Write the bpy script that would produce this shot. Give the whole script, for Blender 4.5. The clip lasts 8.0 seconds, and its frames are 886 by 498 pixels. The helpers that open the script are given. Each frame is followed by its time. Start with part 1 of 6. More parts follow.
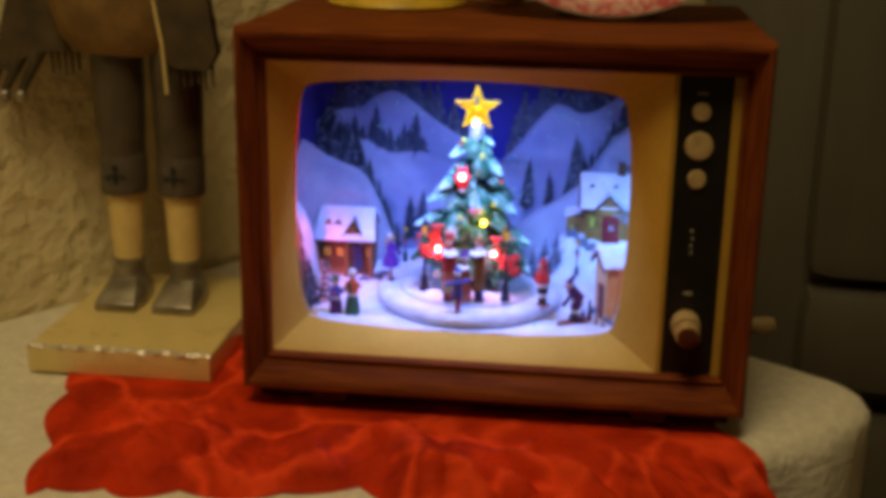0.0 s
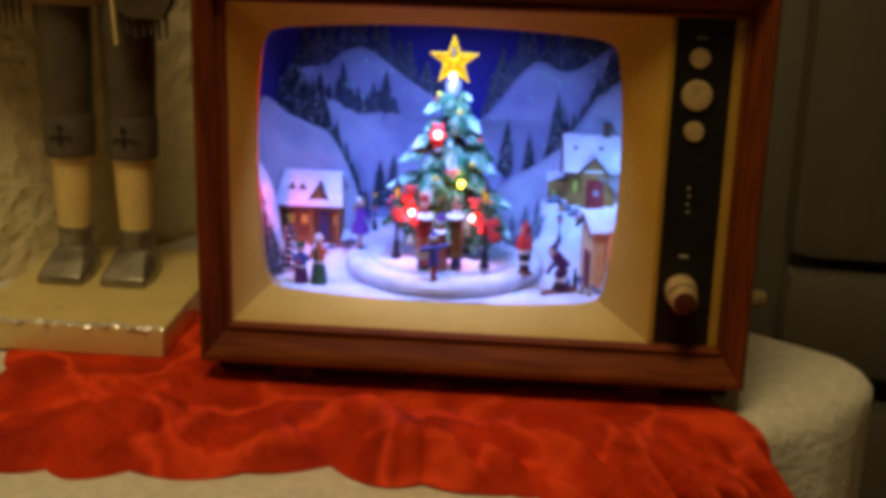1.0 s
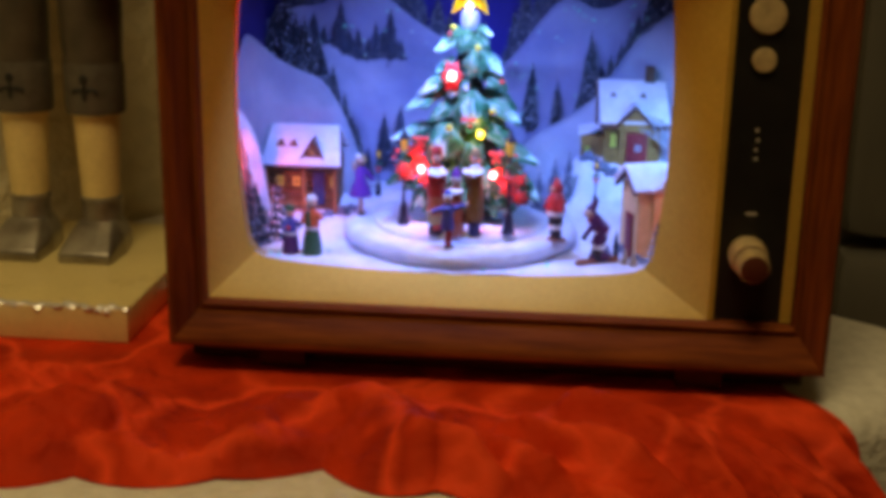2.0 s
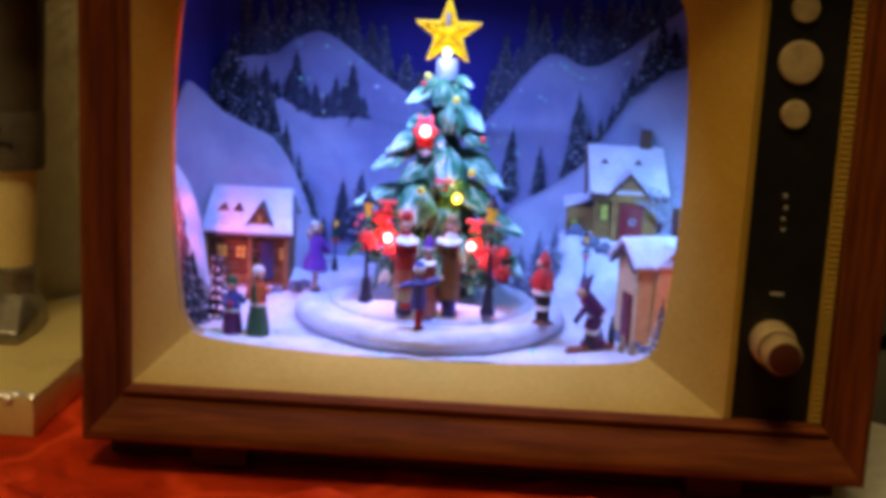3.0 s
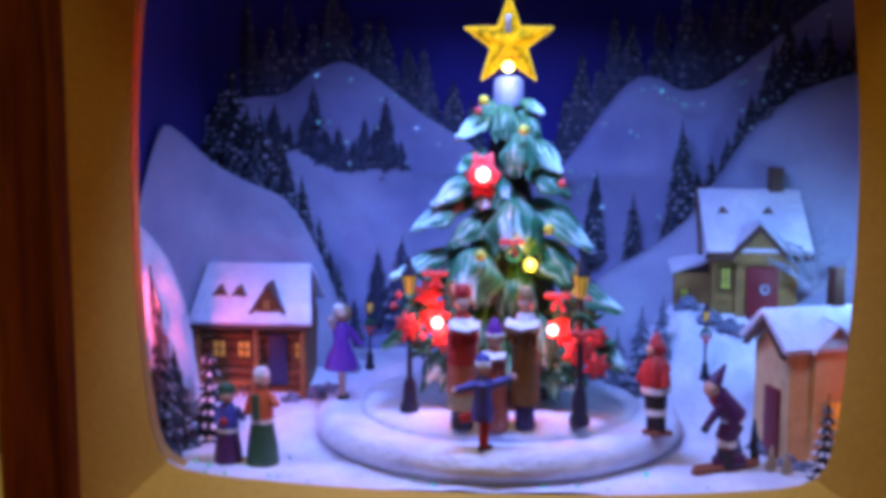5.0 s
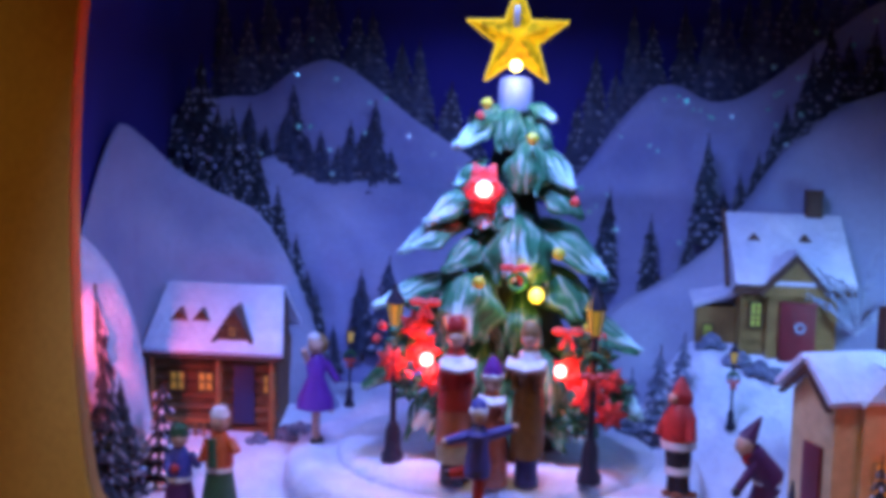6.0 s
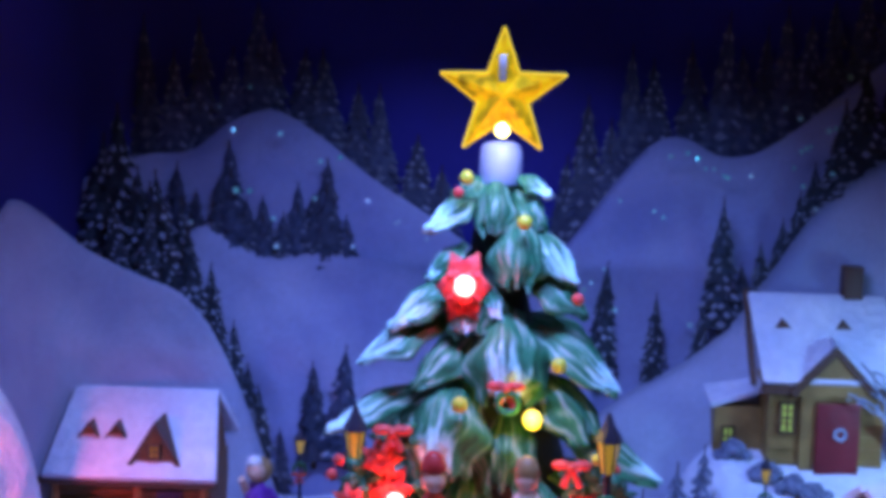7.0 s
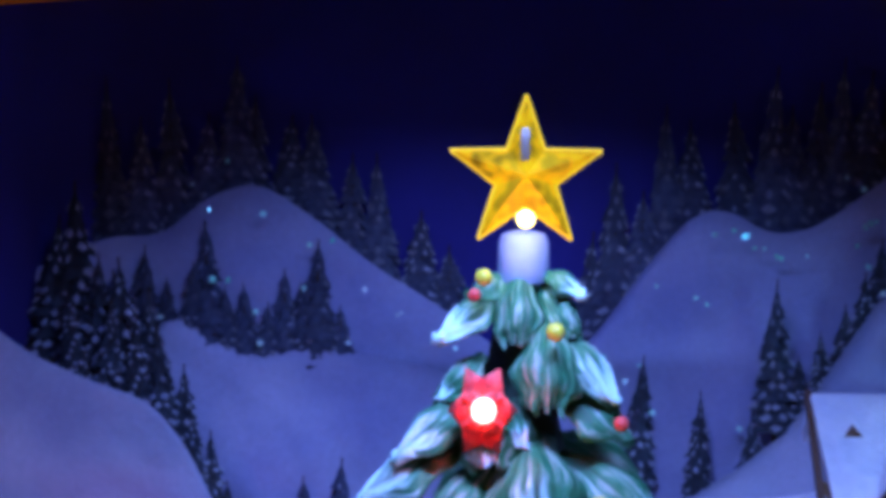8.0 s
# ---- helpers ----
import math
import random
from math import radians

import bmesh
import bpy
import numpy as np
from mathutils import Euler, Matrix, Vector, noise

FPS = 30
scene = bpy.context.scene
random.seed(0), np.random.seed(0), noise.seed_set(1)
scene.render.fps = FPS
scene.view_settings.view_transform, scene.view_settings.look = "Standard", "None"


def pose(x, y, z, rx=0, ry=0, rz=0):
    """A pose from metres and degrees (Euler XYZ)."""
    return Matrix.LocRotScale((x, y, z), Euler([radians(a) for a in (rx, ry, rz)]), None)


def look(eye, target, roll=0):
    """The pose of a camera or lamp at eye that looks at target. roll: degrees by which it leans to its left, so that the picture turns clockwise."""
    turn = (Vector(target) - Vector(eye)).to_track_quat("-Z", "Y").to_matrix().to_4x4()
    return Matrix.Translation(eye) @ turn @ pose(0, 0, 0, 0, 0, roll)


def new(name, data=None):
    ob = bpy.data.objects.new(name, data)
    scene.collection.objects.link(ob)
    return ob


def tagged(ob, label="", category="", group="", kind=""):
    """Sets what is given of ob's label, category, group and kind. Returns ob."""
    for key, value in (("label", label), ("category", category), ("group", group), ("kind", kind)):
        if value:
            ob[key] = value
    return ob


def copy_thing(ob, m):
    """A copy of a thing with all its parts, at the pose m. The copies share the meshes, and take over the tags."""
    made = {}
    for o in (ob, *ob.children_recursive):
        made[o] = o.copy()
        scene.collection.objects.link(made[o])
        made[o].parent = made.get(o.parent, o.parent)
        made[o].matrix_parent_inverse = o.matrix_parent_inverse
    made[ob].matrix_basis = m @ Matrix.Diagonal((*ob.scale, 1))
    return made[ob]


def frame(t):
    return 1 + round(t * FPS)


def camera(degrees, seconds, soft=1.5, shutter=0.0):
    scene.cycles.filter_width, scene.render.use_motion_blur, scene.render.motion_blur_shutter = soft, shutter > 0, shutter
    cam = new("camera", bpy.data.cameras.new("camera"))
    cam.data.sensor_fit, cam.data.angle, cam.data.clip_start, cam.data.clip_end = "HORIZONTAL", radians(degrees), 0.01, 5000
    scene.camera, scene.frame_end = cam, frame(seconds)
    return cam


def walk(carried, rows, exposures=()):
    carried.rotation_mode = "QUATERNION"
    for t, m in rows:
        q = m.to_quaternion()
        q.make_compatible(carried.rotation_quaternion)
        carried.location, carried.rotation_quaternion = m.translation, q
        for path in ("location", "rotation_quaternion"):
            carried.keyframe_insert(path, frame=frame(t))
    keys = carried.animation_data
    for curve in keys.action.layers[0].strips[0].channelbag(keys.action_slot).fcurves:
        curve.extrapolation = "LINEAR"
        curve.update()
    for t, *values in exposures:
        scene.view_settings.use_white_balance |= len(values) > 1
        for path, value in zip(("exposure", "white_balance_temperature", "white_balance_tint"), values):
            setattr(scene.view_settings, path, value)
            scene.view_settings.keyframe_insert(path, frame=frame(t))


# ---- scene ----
import collections
cam = camera(39.00, 8.0, soft=5.2)
# seconds, eye, target, roll
PATH = [
    (0, (0.05356, -0.71060, 0.32471), (-0.00191, -0.23568, 0.17851), 1.01),
    (0.5, (0.05500, -0.70451, 0.32294), (-0.00591, -0.22765, 0.18549), 0.84),
    (1, (0.03633, -0.66236, 0.28297), (-0.00103, -0.18488, 0.13940), 1.59),
    (1.2, (0.06692, -0.63023, 0.25943), (0.00204, -0.15448, 0.11996), 1.91),
    (2.3, (0.01177, -0.53804, 0.21797), (-0.02302, -0.06039, 0.07430), 1.02),
    (2.5, (0.00945, -0.52303, 0.20650), (-0.02388, -0.04585, 0.06095), 1.35),
    (3, (0.00587, -0.47407, 0.19498), (-0.01353, 0.01514, 0.09353), 2.76),
    (3.5, (0.00384, -0.43413, 0.17662), (-0.02477, 0.05616, 0.08281), 0.32),
    (4, (-0.00313, -0.38666, 0.18094), (-0.03017, 0.10810, 0.11402), -0.56),
    (4.5, (-0.01124, -0.36371, 0.16936), (-0.03619, 0.13117, 0.10254), -0.02),
    (4.7, (-0.00204, -0.35047, 0.16764), (-0.03927, 0.14355, 0.10008), -0.53),
    (5.8, (-0.01526, -0.28529, 0.15563), (-0.06009, 0.20897, 0.09478), 0.72),
    (6, (-0.00940, -0.27593, 0.15908), (-0.04848, 0.21894, 0.09926), 1.57),
    (6.5, (-0.01748, -0.23347, 0.16766), (-0.05168, 0.26175, 0.10779), 1.18),
    (7, (-0.01910, -0.20535, 0.17388), (-0.03989, 0.29093, 0.11663), 1.23),
    (7.5, (-0.02752, -0.18122, 0.17714), (-0.03968, 0.31623, 0.12820), 1.50),
    (8, (-0.02402, -0.15608, 0.18204), (-0.04429, 0.34179, 0.14060), 0.45),
]
walk(cam, [(t, look(eye, target, roll)) for t, eye, target, roll in PATH], [(0, 0.0), (2.5, -0.05), (3.5, -0.12), (4.5, -0.35), (6, -0.66), (8, -0.74)])
# ---- light ----
world = bpy.data.worlds.new("world")
scene.world = world
world.use_nodes = True
world.node_tree.nodes["Background"].inputs["Color"].default_value = (1.0, 0.75, 0.45, 1)
world.node_tree.nodes["Background"].inputs["Strength"].default_value = 0.004


def lamp(kind, name, at, watts, colour, size, aim=None, size_y=None, beam=180):
    d = bpy.data.lights.new(name, kind)
    d.energy, d.color = watts, colour
    if kind == "AREA":
        d.size, d.spread = size, radians(beam)
        if size_y:
            d.shape, d.size_y = "RECTANGLE", size_y
    else:
        d.shadow_soft_size = size
    ob = new(name, d)
    ob.matrix_world = look(at, aim) if aim else Matrix.Translation(at)
    return ob


WARM = (1.0, 0.75, 0.35)
# the room's ceiling lamp
lamp("AREA", "room_lamp", (-0.14, -0.76, 1.62), 11.4, WARM, 0.5, (-0.08, 0, 0))
# LEDs behind the rim of the little stage
lamp("AREA", "stage_led_top", (-0.022, 0.0250, 0.2205), 0.325, (0.215, 0.330, 1.0), 0.075, (-0.022, 0.090, 0.058), 0.003, 112)
lamp("AREA", "stage_beam_right", (0.104, 0.036, 0.128), 0.013, (0.22, 0.40, 1.0), 0.008, (-0.015, 0.085, 0.048), None, 85)
lamp("AREA", "stage_beam_left", (-0.1365, 0.034, 0.138), 0.024, (0.28, 0.36, 1.0), 0.008, (-0.030, 0.085, 0.048), None, 85)
lamp("AREA", "stage_led_right", (0.1075, 0.070, 0.116), 0.036, (0.24, 0.50, 1.0), 0.012, (0.070, 0.125, 0.075), None, 120)
lamp("AREA", "stage_led_pink", (-0.1322, 0.0345, 0.104), 0.017, (1.0, 0.12, 0.17), 0.006, (-0.1285, 0.0630, 0.084), None, 80)
lamp("AREA", "stage_led_red", (-0.1335, 0.0300, 0.140), 0.0035, (1.0, 0.04, 0.04), 0.003, (-0.1262, 0.0250, 0.140), 0.090, 70)
lamp("POINT", "stage_led_low", (0.1040, 0.050, 0.068), 0.011, (1.0, 0.20, 0.08), 0.003)
# bulbs of the tree
lamp("POINT", "star_led", (-0.0182, 0.0725, 0.1685), 0.009, (1.0, 0.70, 0.10), 0.0012)
lamp("POINT", "tree_led_top", (-0.0255, 0.0610, 0.1348), 0.012, (1.0, 0.04, 0.04), 0.0015)
lamp("POINT", "tree_led_yellow", (-0.0102, 0.0540, 0.1070), 0.008, (1.0, 0.65, 0.03), 0.0015)
lamp("POINT", "tree_led_low_left", (-0.0393, 0.0515, 0.0885), 0.019, (1.0, 0.11, 0.09), 0.0015)
lamp("POINT", "tree_led_low_right", (-0.0030, 0.0515, 0.0868), 0.014, (1.0, 0.11, 0.09), 0.0015)


# ---- helpers of the build ----


def mat(name, col, rough=0.55, metal=0.0, col2=None, scale=90.0, stretch=(1, 1, 1), bump=0.25, bscale=500.0, dist=0.0006,
        emit=None, glow=0.0, coat=0.0, sheen=0.0, transmit=0.0, rand=0.0, lo=0.35, hi=0.65, through_light=0.0):
    """Two scales of noise in colour and relief on a principled surface."""
    m = bpy.data.materials.new(name)
    m.use_nodes = True
    nt = m.node_tree
    b = nt.nodes["Principled BSDF"]
    col2 = col2 or tuple(c * 0.72 for c in col)
    tc, mp = nt.nodes.new("ShaderNodeTexCoord"), nt.nodes.new("ShaderNodeMapping")
    mp.inputs["Scale"].default_value = stretch
    nt.links.new(tc.outputs["Object"], mp.inputs["Vector"])
    n1, n2 = nt.nodes.new("ShaderNodeTexNoise"), nt.nodes.new("ShaderNodeTexNoise")
    n1.inputs["Scale"].default_value, n1.inputs["Detail"].default_value = scale, 5
    n2.inputs["Scale"].default_value, n2.inputs["Detail"].default_value = bscale, 3
    for n in (n1, n2):
        nt.links.new(mp.outputs["Vector"], n.inputs["Vector"])
    ramp = nt.nodes.new("ShaderNodeValToRGB")
    ramp.color_ramp.elements[0].position, ramp.color_ramp.elements[1].position = lo, hi
    ramp.color_ramp.elements[0].color, ramp.color_ramp.elements[1].color = (*col2, 1), (*col, 1)
    nt.links.new(n1.outputs["Fac"], ramp.inputs["Fac"])
    fine = nt.nodes.new("ShaderNodeMapRange")
    fine.inputs["To Min"].default_value, fine.inputs["To Max"].default_value = 0.82, 1.12
    nt.links.new(n2.outputs["Fac"], fine.inputs["Value"])
    mix = nt.nodes.new("ShaderNodeMix")
    mix.data_type, mix.blend_type = "RGBA", "MULTIPLY"
    mix.inputs["Factor"].default_value = 1.0
    nt.links.new(ramp.outputs["Color"], mix.inputs["A"])
    nt.links.new(fine.outputs["Result"], mix.inputs["B"])
    out = mix.outputs["Result"]
    if rand:
        oi, mr, mx = nt.nodes.new("ShaderNodeObjectInfo"), nt.nodes.new("ShaderNodeMapRange"), nt.nodes.new("ShaderNodeMix")
        mr.inputs["To Min"].default_value, mr.inputs["To Max"].default_value = 1 - rand, 1 + rand * 0.4
        nt.links.new(oi.outputs["Random"], mr.inputs["Value"])
        mx.data_type, mx.blend_type = "RGBA", "MULTIPLY"
        mx.inputs["Factor"].default_value = 1.0
        nt.links.new(out, mx.inputs["A"])
        nt.links.new(mr.outputs["Result"], mx.inputs["B"])
        out = mx.outputs["Result"]
    nt.links.new(out, b.inputs["Base Color"])
    rr = nt.nodes.new("ShaderNodeMapRange")
    rr.inputs["To Min"].default_value, rr.inputs["To Max"].default_value = max(0.02, rough - 0.1), min(1, rough + 0.1)
    nt.links.new(n1.outputs["Fac"], rr.inputs["Value"])
    nt.links.new(rr.outputs["Result"], b.inputs["Roughness"])
    if bump:
        bp = nt.nodes.new("ShaderNodeBump")
        bp.inputs["Strength"].default_value, bp.inputs["Distance"].default_value = bump, dist
        nt.links.new(n2.outputs["Fac"], bp.inputs["Height"])
        nt.links.new(bp.outputs["Normal"], b.inputs["Normal"])
    b.inputs["Metallic"].default_value = metal
    b.inputs["Coat Weight"].default_value = coat
    b.inputs["Coat Roughness"].default_value = 0.15
    b.inputs["Sheen Weight"].default_value = sheen
    b.inputs["Transmission Weight"].default_value = transmit
    if through_light:
        b.inputs["Subsurface Weight"].default_value = through_light
        b.inputs["Subsurface Radius"].default_value = (0.004, 0.004, 0.004)
    if emit:
        b.inputs["Emission Color"].default_value = (*emit, 1)
        b.inputs["Emission Strength"].default_value = glow
    return m


def nodes_of(m):
    return m.node_tree.nodes, m.node_tree.links, m.node_tree.nodes["Principled BSDF"]


# ---- shapes ----
def put(bm, src, m=None):
    """Adds a small bmesh to another one, moved by m."""
    me = bpy.data.meshes.new("shape")
    if m is not None:
        src.transform(m)
    src.to_mesh(me)
    src.free()
    bm.from_mesh(me)
    bpy.data.meshes.remove(me)


def paint(bm, n0, mi):
    bm.faces.ensure_lookup_table()
    for f in bm.faces[n0:]:
        f.material_index = mi


def box(bm, c, s, bev=0.0, m=None, mi=0):
    n0 = len(bm.faces)
    t = bmesh.new()
    bmesh.ops.create_cube(t, size=1.0, matrix=Matrix.Translation(c) @ Matrix.Diagonal((*s, 1)))
    if bev:
        bmesh.ops.bevel(t, geom=t.edges[:], offset=bev, segments=2, affect="EDGES", profile=0.6)
    put(bm, t, m)
    paint(bm, n0, mi)


def lathe(bm, prof, seg=20, m=None, mi=0, wob=0.0):
    """Turned shape from (radius, height) pairs, closed at both ends."""
    n0 = len(bm.faces)
    t = bmesh.new()
    rings = []
    for k, (r, z) in enumerate(prof):
        rings.append([t.verts.new(((r + wob * r * math.sin(5 * a + k)) * math.cos(a), (r + wob * r * math.sin(5 * a + k)) * math.sin(a), z))
                      for a in [2 * math.pi * i / seg for i in range(seg)]])
    for a, b in zip(rings, rings[1:]):
        for i in range(seg):
            t.faces.new((a[i], a[(i + 1) % seg], b[(i + 1) % seg], b[i]))
    t.faces.new(rings[0][::-1])
    t.faces.new(rings[-1])
    put(bm, t, m)
    paint(bm, n0, mi)


def ball(bm, c, r, u=12, v=8, m=None, mi=0):
    n0 = len(bm.faces)
    r = (r, r, r) if isinstance(r, (int, float)) else r
    t = bmesh.new()
    bmesh.ops.create_uvsphere(t, u_segments=u, v_segments=v, radius=1.0, matrix=Matrix.Translation(c) @ Matrix.Diagonal((*r, 1)))
    put(bm, t, m)
    paint(bm, n0, mi)


def limb(bm, p, q, r0, r1, seg=10, m=None, mi=0):
    """A tapered rod from p to q."""
    p, q = Vector(p), Vector(q)
    turn = (q - p).to_track_quat("Z", "Y").to_matrix().to_4x4()
    mm = Matrix.Translation(p) @ turn
    lathe(bm, [(r0, 0), (r1, (q - p).length)], seg, mm if m is None else m @ mm, mi)


def tube(bm, pts, r, seg=8, closed=False, m=None, mi=0):
    n0 = len(bm.faces)
    t = bmesh.new()
    pts = [Vector(p) for p in pts]
    rings = []
    for i, p in enumerate(pts):
        a = pts[i - 1] if (i or closed) else p
        b = pts[(i + 1) % len(pts)] if (i < len(pts) - 1 or closed) else p
        q = (b - a).to_track_quat("Z", "Y")
        rr = r(i / (len(pts) - 1)) if callable(r) else r
        rings.append([t.verts.new(p + q @ Vector((rr * math.cos(2 * math.pi * k / seg), rr * math.sin(2 * math.pi * k / seg), 0))) for k in range(seg)])
    pairs = list(zip(rings, rings[1:])) + ([(rings[-1], rings[0])] if closed else [])
    for a, b in pairs:
        for k in range(seg):
            t.faces.new((a[k], a[(k + 1) % seg], b[(k + 1) % seg], b[k]))
    if not closed:
        t.faces.new(rings[0][::-1])
        t.faces.new(rings[-1])
    put(bm, t, m)
    paint(bm, n0, mi)


def prism(bm, poly, y0, y1, m=None, mi=0):
    """A flat outline in x and z, with depth from y0 to y1."""
    n0 = len(bm.faces)
    t = bmesh.new()
    a, b = [t.verts.new((x, y0, z)) for x, z in poly], [t.verts.new((x, y1, z)) for x, z in poly]
    n = len(poly)
    for i in range(n):
        t.faces.new((a[i], a[(i + 1) % n], b[(i + 1) % n], b[i]))
    t.faces.new(a[::-1])
    t.faces.new(b)
    bmesh.ops.recalc_face_normals(t, faces=t.faces[:])
    put(bm, t, m)
    paint(bm, n0, mi)


def grid(bm, nu, nv, fn, mi=0):
    """A sheet of nu x nv cells; fn gives the place at u and v from 0 to 1."""
    n0 = len(bm.faces)
    vs = [[bm.verts.new(fn(i / nu, j / nv)) for j in range(nv + 1)] for i in range(nu + 1)]
    for i in range(nu):
        for j in range(nv):
            bm.faces.new((vs[i][j], vs[i + 1][j], vs[i + 1][j + 1], vs[i][j + 1]))
    paint(bm, n0, mi)


def link(name, bm, mats, angle=42):
    me = bpy.data.meshes.new(name)
    bm.normal_update()
    bm.to_mesh(me)
    bm.free()
    for m in (mats if isinstance(mats, (list, tuple)) else [mats]):
        me.materials.append(m)
    for p in me.polygons:
        p.use_smooth = True
    me.set_sharp_from_angle(angle=radians(angle))
    return new(name, me)


def part(name, bm, mats, parent, label="", angle=42):
    ob = link(name, bm, mats, angle)
    ob.parent = parent
    if label:
        ob["label"] = label
    return ob


def thing(name, label, category, group="", at=None, kind=""):
    e = new(name)
    e.empty_display_size = 0.01
    if at is not None:
        e.matrix_basis = at
    return tagged(e, label, category, group, kind)


def one(name, bm, mats, label, category, group="", at=None, kind="", angle=42):
    ob = link(name, bm, mats, angle)
    if at is not None:
        ob.matrix_basis = at
    return tagged(ob, label, category, group, kind)


def lerp(rows, x):
    return float(np.interp(x, [r[0] for r in rows], [r[1] for r in rows]))


def smooth(a, b, x):
    t = min(1, max(0, (x - a) / (b - a)))
    return t * t * (3 - 2 * t)


def fbm(x, y, z=0.0):
    return noise.fractal(Vector((x, y, z)), 1.0, 2.0, 4)

# ---- materials ----
M = {}
M["wood"] = mat("brown_wood", (0.225, 0.056, 0.009), 0.75, col2=(0.12, 0.026, 0.0045), scale=26, stretch=(1, 9, 9), bump=0.12, bscale=160)
M["wood_up"] = mat("brown_wood_upright", (0.225, 0.056, 0.009), 0.75, col2=(0.12, 0.026, 0.0045), scale=26, stretch=(9, 9, 1), bump=0.12, bscale=160)
M["cream"] = mat("cream_plastic", (0.62, 0.40, 0.070), 0.75, col2=(0.56, 0.355, 0.058), scale=30, bump=0.05)
M["black"] = mat("black_plastic", (0.012, 0.011, 0.011), 0.4, bump=0.04)
M["ivory"] = mat("ivory_plastic", (0.58, 0.43, 0.21), 0.45, scale=150, bump=0.05)
M["redbrown"] = mat("dark_red_plastic", (0.10, 0.022, 0.011), 0.35, bump=0.05)
M["darkwood"] = mat("dark_board", (0.05, 0.022, 0.012), 0.6)
M["mark"] = mat("pale_print", (0.55, 0.5, 0.42), 0.5, bump=0)
M["snow"] = mat("painted_snow", (0.82, 0.84, 0.92), 0.7, col2=(0.60, 0.64, 0.80), scale=70, bump=0.75, bscale=420, dist=0.0016)
M["hill"] = mat("airbrushed_snow", (0.42, 0.45, 0.58), 0.75, col2=(0.24, 0.28, 0.44), scale=30, bump=0.35, bscale=800, dist=0.0006, lo=0.3, hi=0.7)
M["far"] = mat("airbrushed_far_snow", (0.44, 0.46, 0.66), 0.8, col2=(0.22, 0.24, 0.48), scale=24, bump=0.35, bscale=800, dist=0.0006, lo=0.3, hi=0.7)
M["sky"] = mat("night_sky_paint", (0.030, 0.029, 0.320), 0.9, col2=(0.020, 0.019, 0.210), scale=14, bump=0.1)
M["fir"] = mat("dark_fir", (0.042, 0.062, 0.092), 0.8, col2=(0.012, 0.02, 0.035), scale=500, bump=0.5, bscale=1500, rand=0.3)
M["firsnow"] = mat("snow_on_fir", (0.44, 0.48, 0.60), 0.8, col2=(0.18, 0.21, 0.32), scale=600, bump=0.4, rand=0.3)
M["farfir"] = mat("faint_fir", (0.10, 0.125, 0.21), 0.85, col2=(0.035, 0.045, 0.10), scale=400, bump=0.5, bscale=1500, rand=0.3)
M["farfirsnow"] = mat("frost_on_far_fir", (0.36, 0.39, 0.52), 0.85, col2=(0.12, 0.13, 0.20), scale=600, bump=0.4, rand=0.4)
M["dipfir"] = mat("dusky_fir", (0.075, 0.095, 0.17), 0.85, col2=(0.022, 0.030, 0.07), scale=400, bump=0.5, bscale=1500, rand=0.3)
M["dusting"] = mat("snow_dusting", (0.34, 0.36, 0.44), 0.85, col2=(0.12, 0.13, 0.18), scale=700, bump=0.4)
M["palefir"] = mat("pale_frosted_fir", (0.20, 0.24, 0.34), 0.85, col2=(0.08, 0.10, 0.17), scale=600, bump=0.5, bscale=1500)
M["bark"] = mat("bark", (0.06, 0.035, 0.02), 0.85)
M["bough"] = mat("green_resin", (0.030, 0.27, 0.175), 0.62, col2=(0.003, 0.045, 0.030), scale=260, stretch=(1, 1, 1), bump=0.5, bscale=700)
nn, ll, bb = nodes_of(M["bough"])
uvs, uvw, stretch_, brush = nn.new("ShaderNodeUVMap"), nn.new("ShaderNodeUVMap"), nn.new("ShaderNodeMapping"), nn.new("ShaderNodeTexNoise")
uvs.uv_map, uvw.uv_map = "streak", "snow"
stretch_.inputs["Scale"].default_value = (1.5, 3.6, 1.0)
brush.inputs["Scale"].default_value, brush.inputs["Detail"].default_value, brush.inputs["Roughness"].default_value = 1.6, 4.0, 0.65
ll.new(uvs.outputs["UV"], stretch_.inputs["Vector"])
ll.new(stretch_.outputs["Vector"], brush.inputs["Vector"])
green_, total, sepx, snowy, cover = nn.new("ShaderNodeValToRGB"), nn.new("ShaderNodeMath"), nn.new("ShaderNodeSeparateXYZ"), nn.new("ShaderNodeValToRGB"), nn.new("ShaderNodeMix")
for e, pos, c in zip((green_.color_ramp.elements[0], green_.color_ramp.elements[1], green_.color_ramp.elements.new(0.5)), (0.32, 0.72, 0.5), ((0.003, 0.040, 0.016), (0.040, 0.36, 0.150), (0.016, 0.17, 0.068))):
    e.position, e.color = pos, (*c, 1)
ll.new(brush.outputs["Fac"], green_.inputs["Fac"])
ll.new(uvw.outputs["UV"], sepx.inputs["Vector"])
ll.new(sepx.outputs["X"], total.inputs[0])
ll.new(brush.outputs["Fac"], total.inputs[1])
for e, pos, c in zip((snowy.color_ramp.elements[0], snowy.color_ramp.elements[1]), (0.76, 1.00), ((0, 0, 0), (0.9, 0.9, 0.9))):
    e.position, e.color = pos, (*c, 1)
ll.new(total.outputs["Value"], snowy.inputs["Fac"])
cover.data_type = "RGBA"
cover.inputs["B"].default_value = (0.56, 0.88, 0.84, 1)
ll.new(snowy.outputs["Color"], cover.inputs["Factor"])
ll.new(green_.outputs["Color"], cover.inputs["A"])
ll.new(cover.outputs["Result"], bb.inputs["Base Color"])
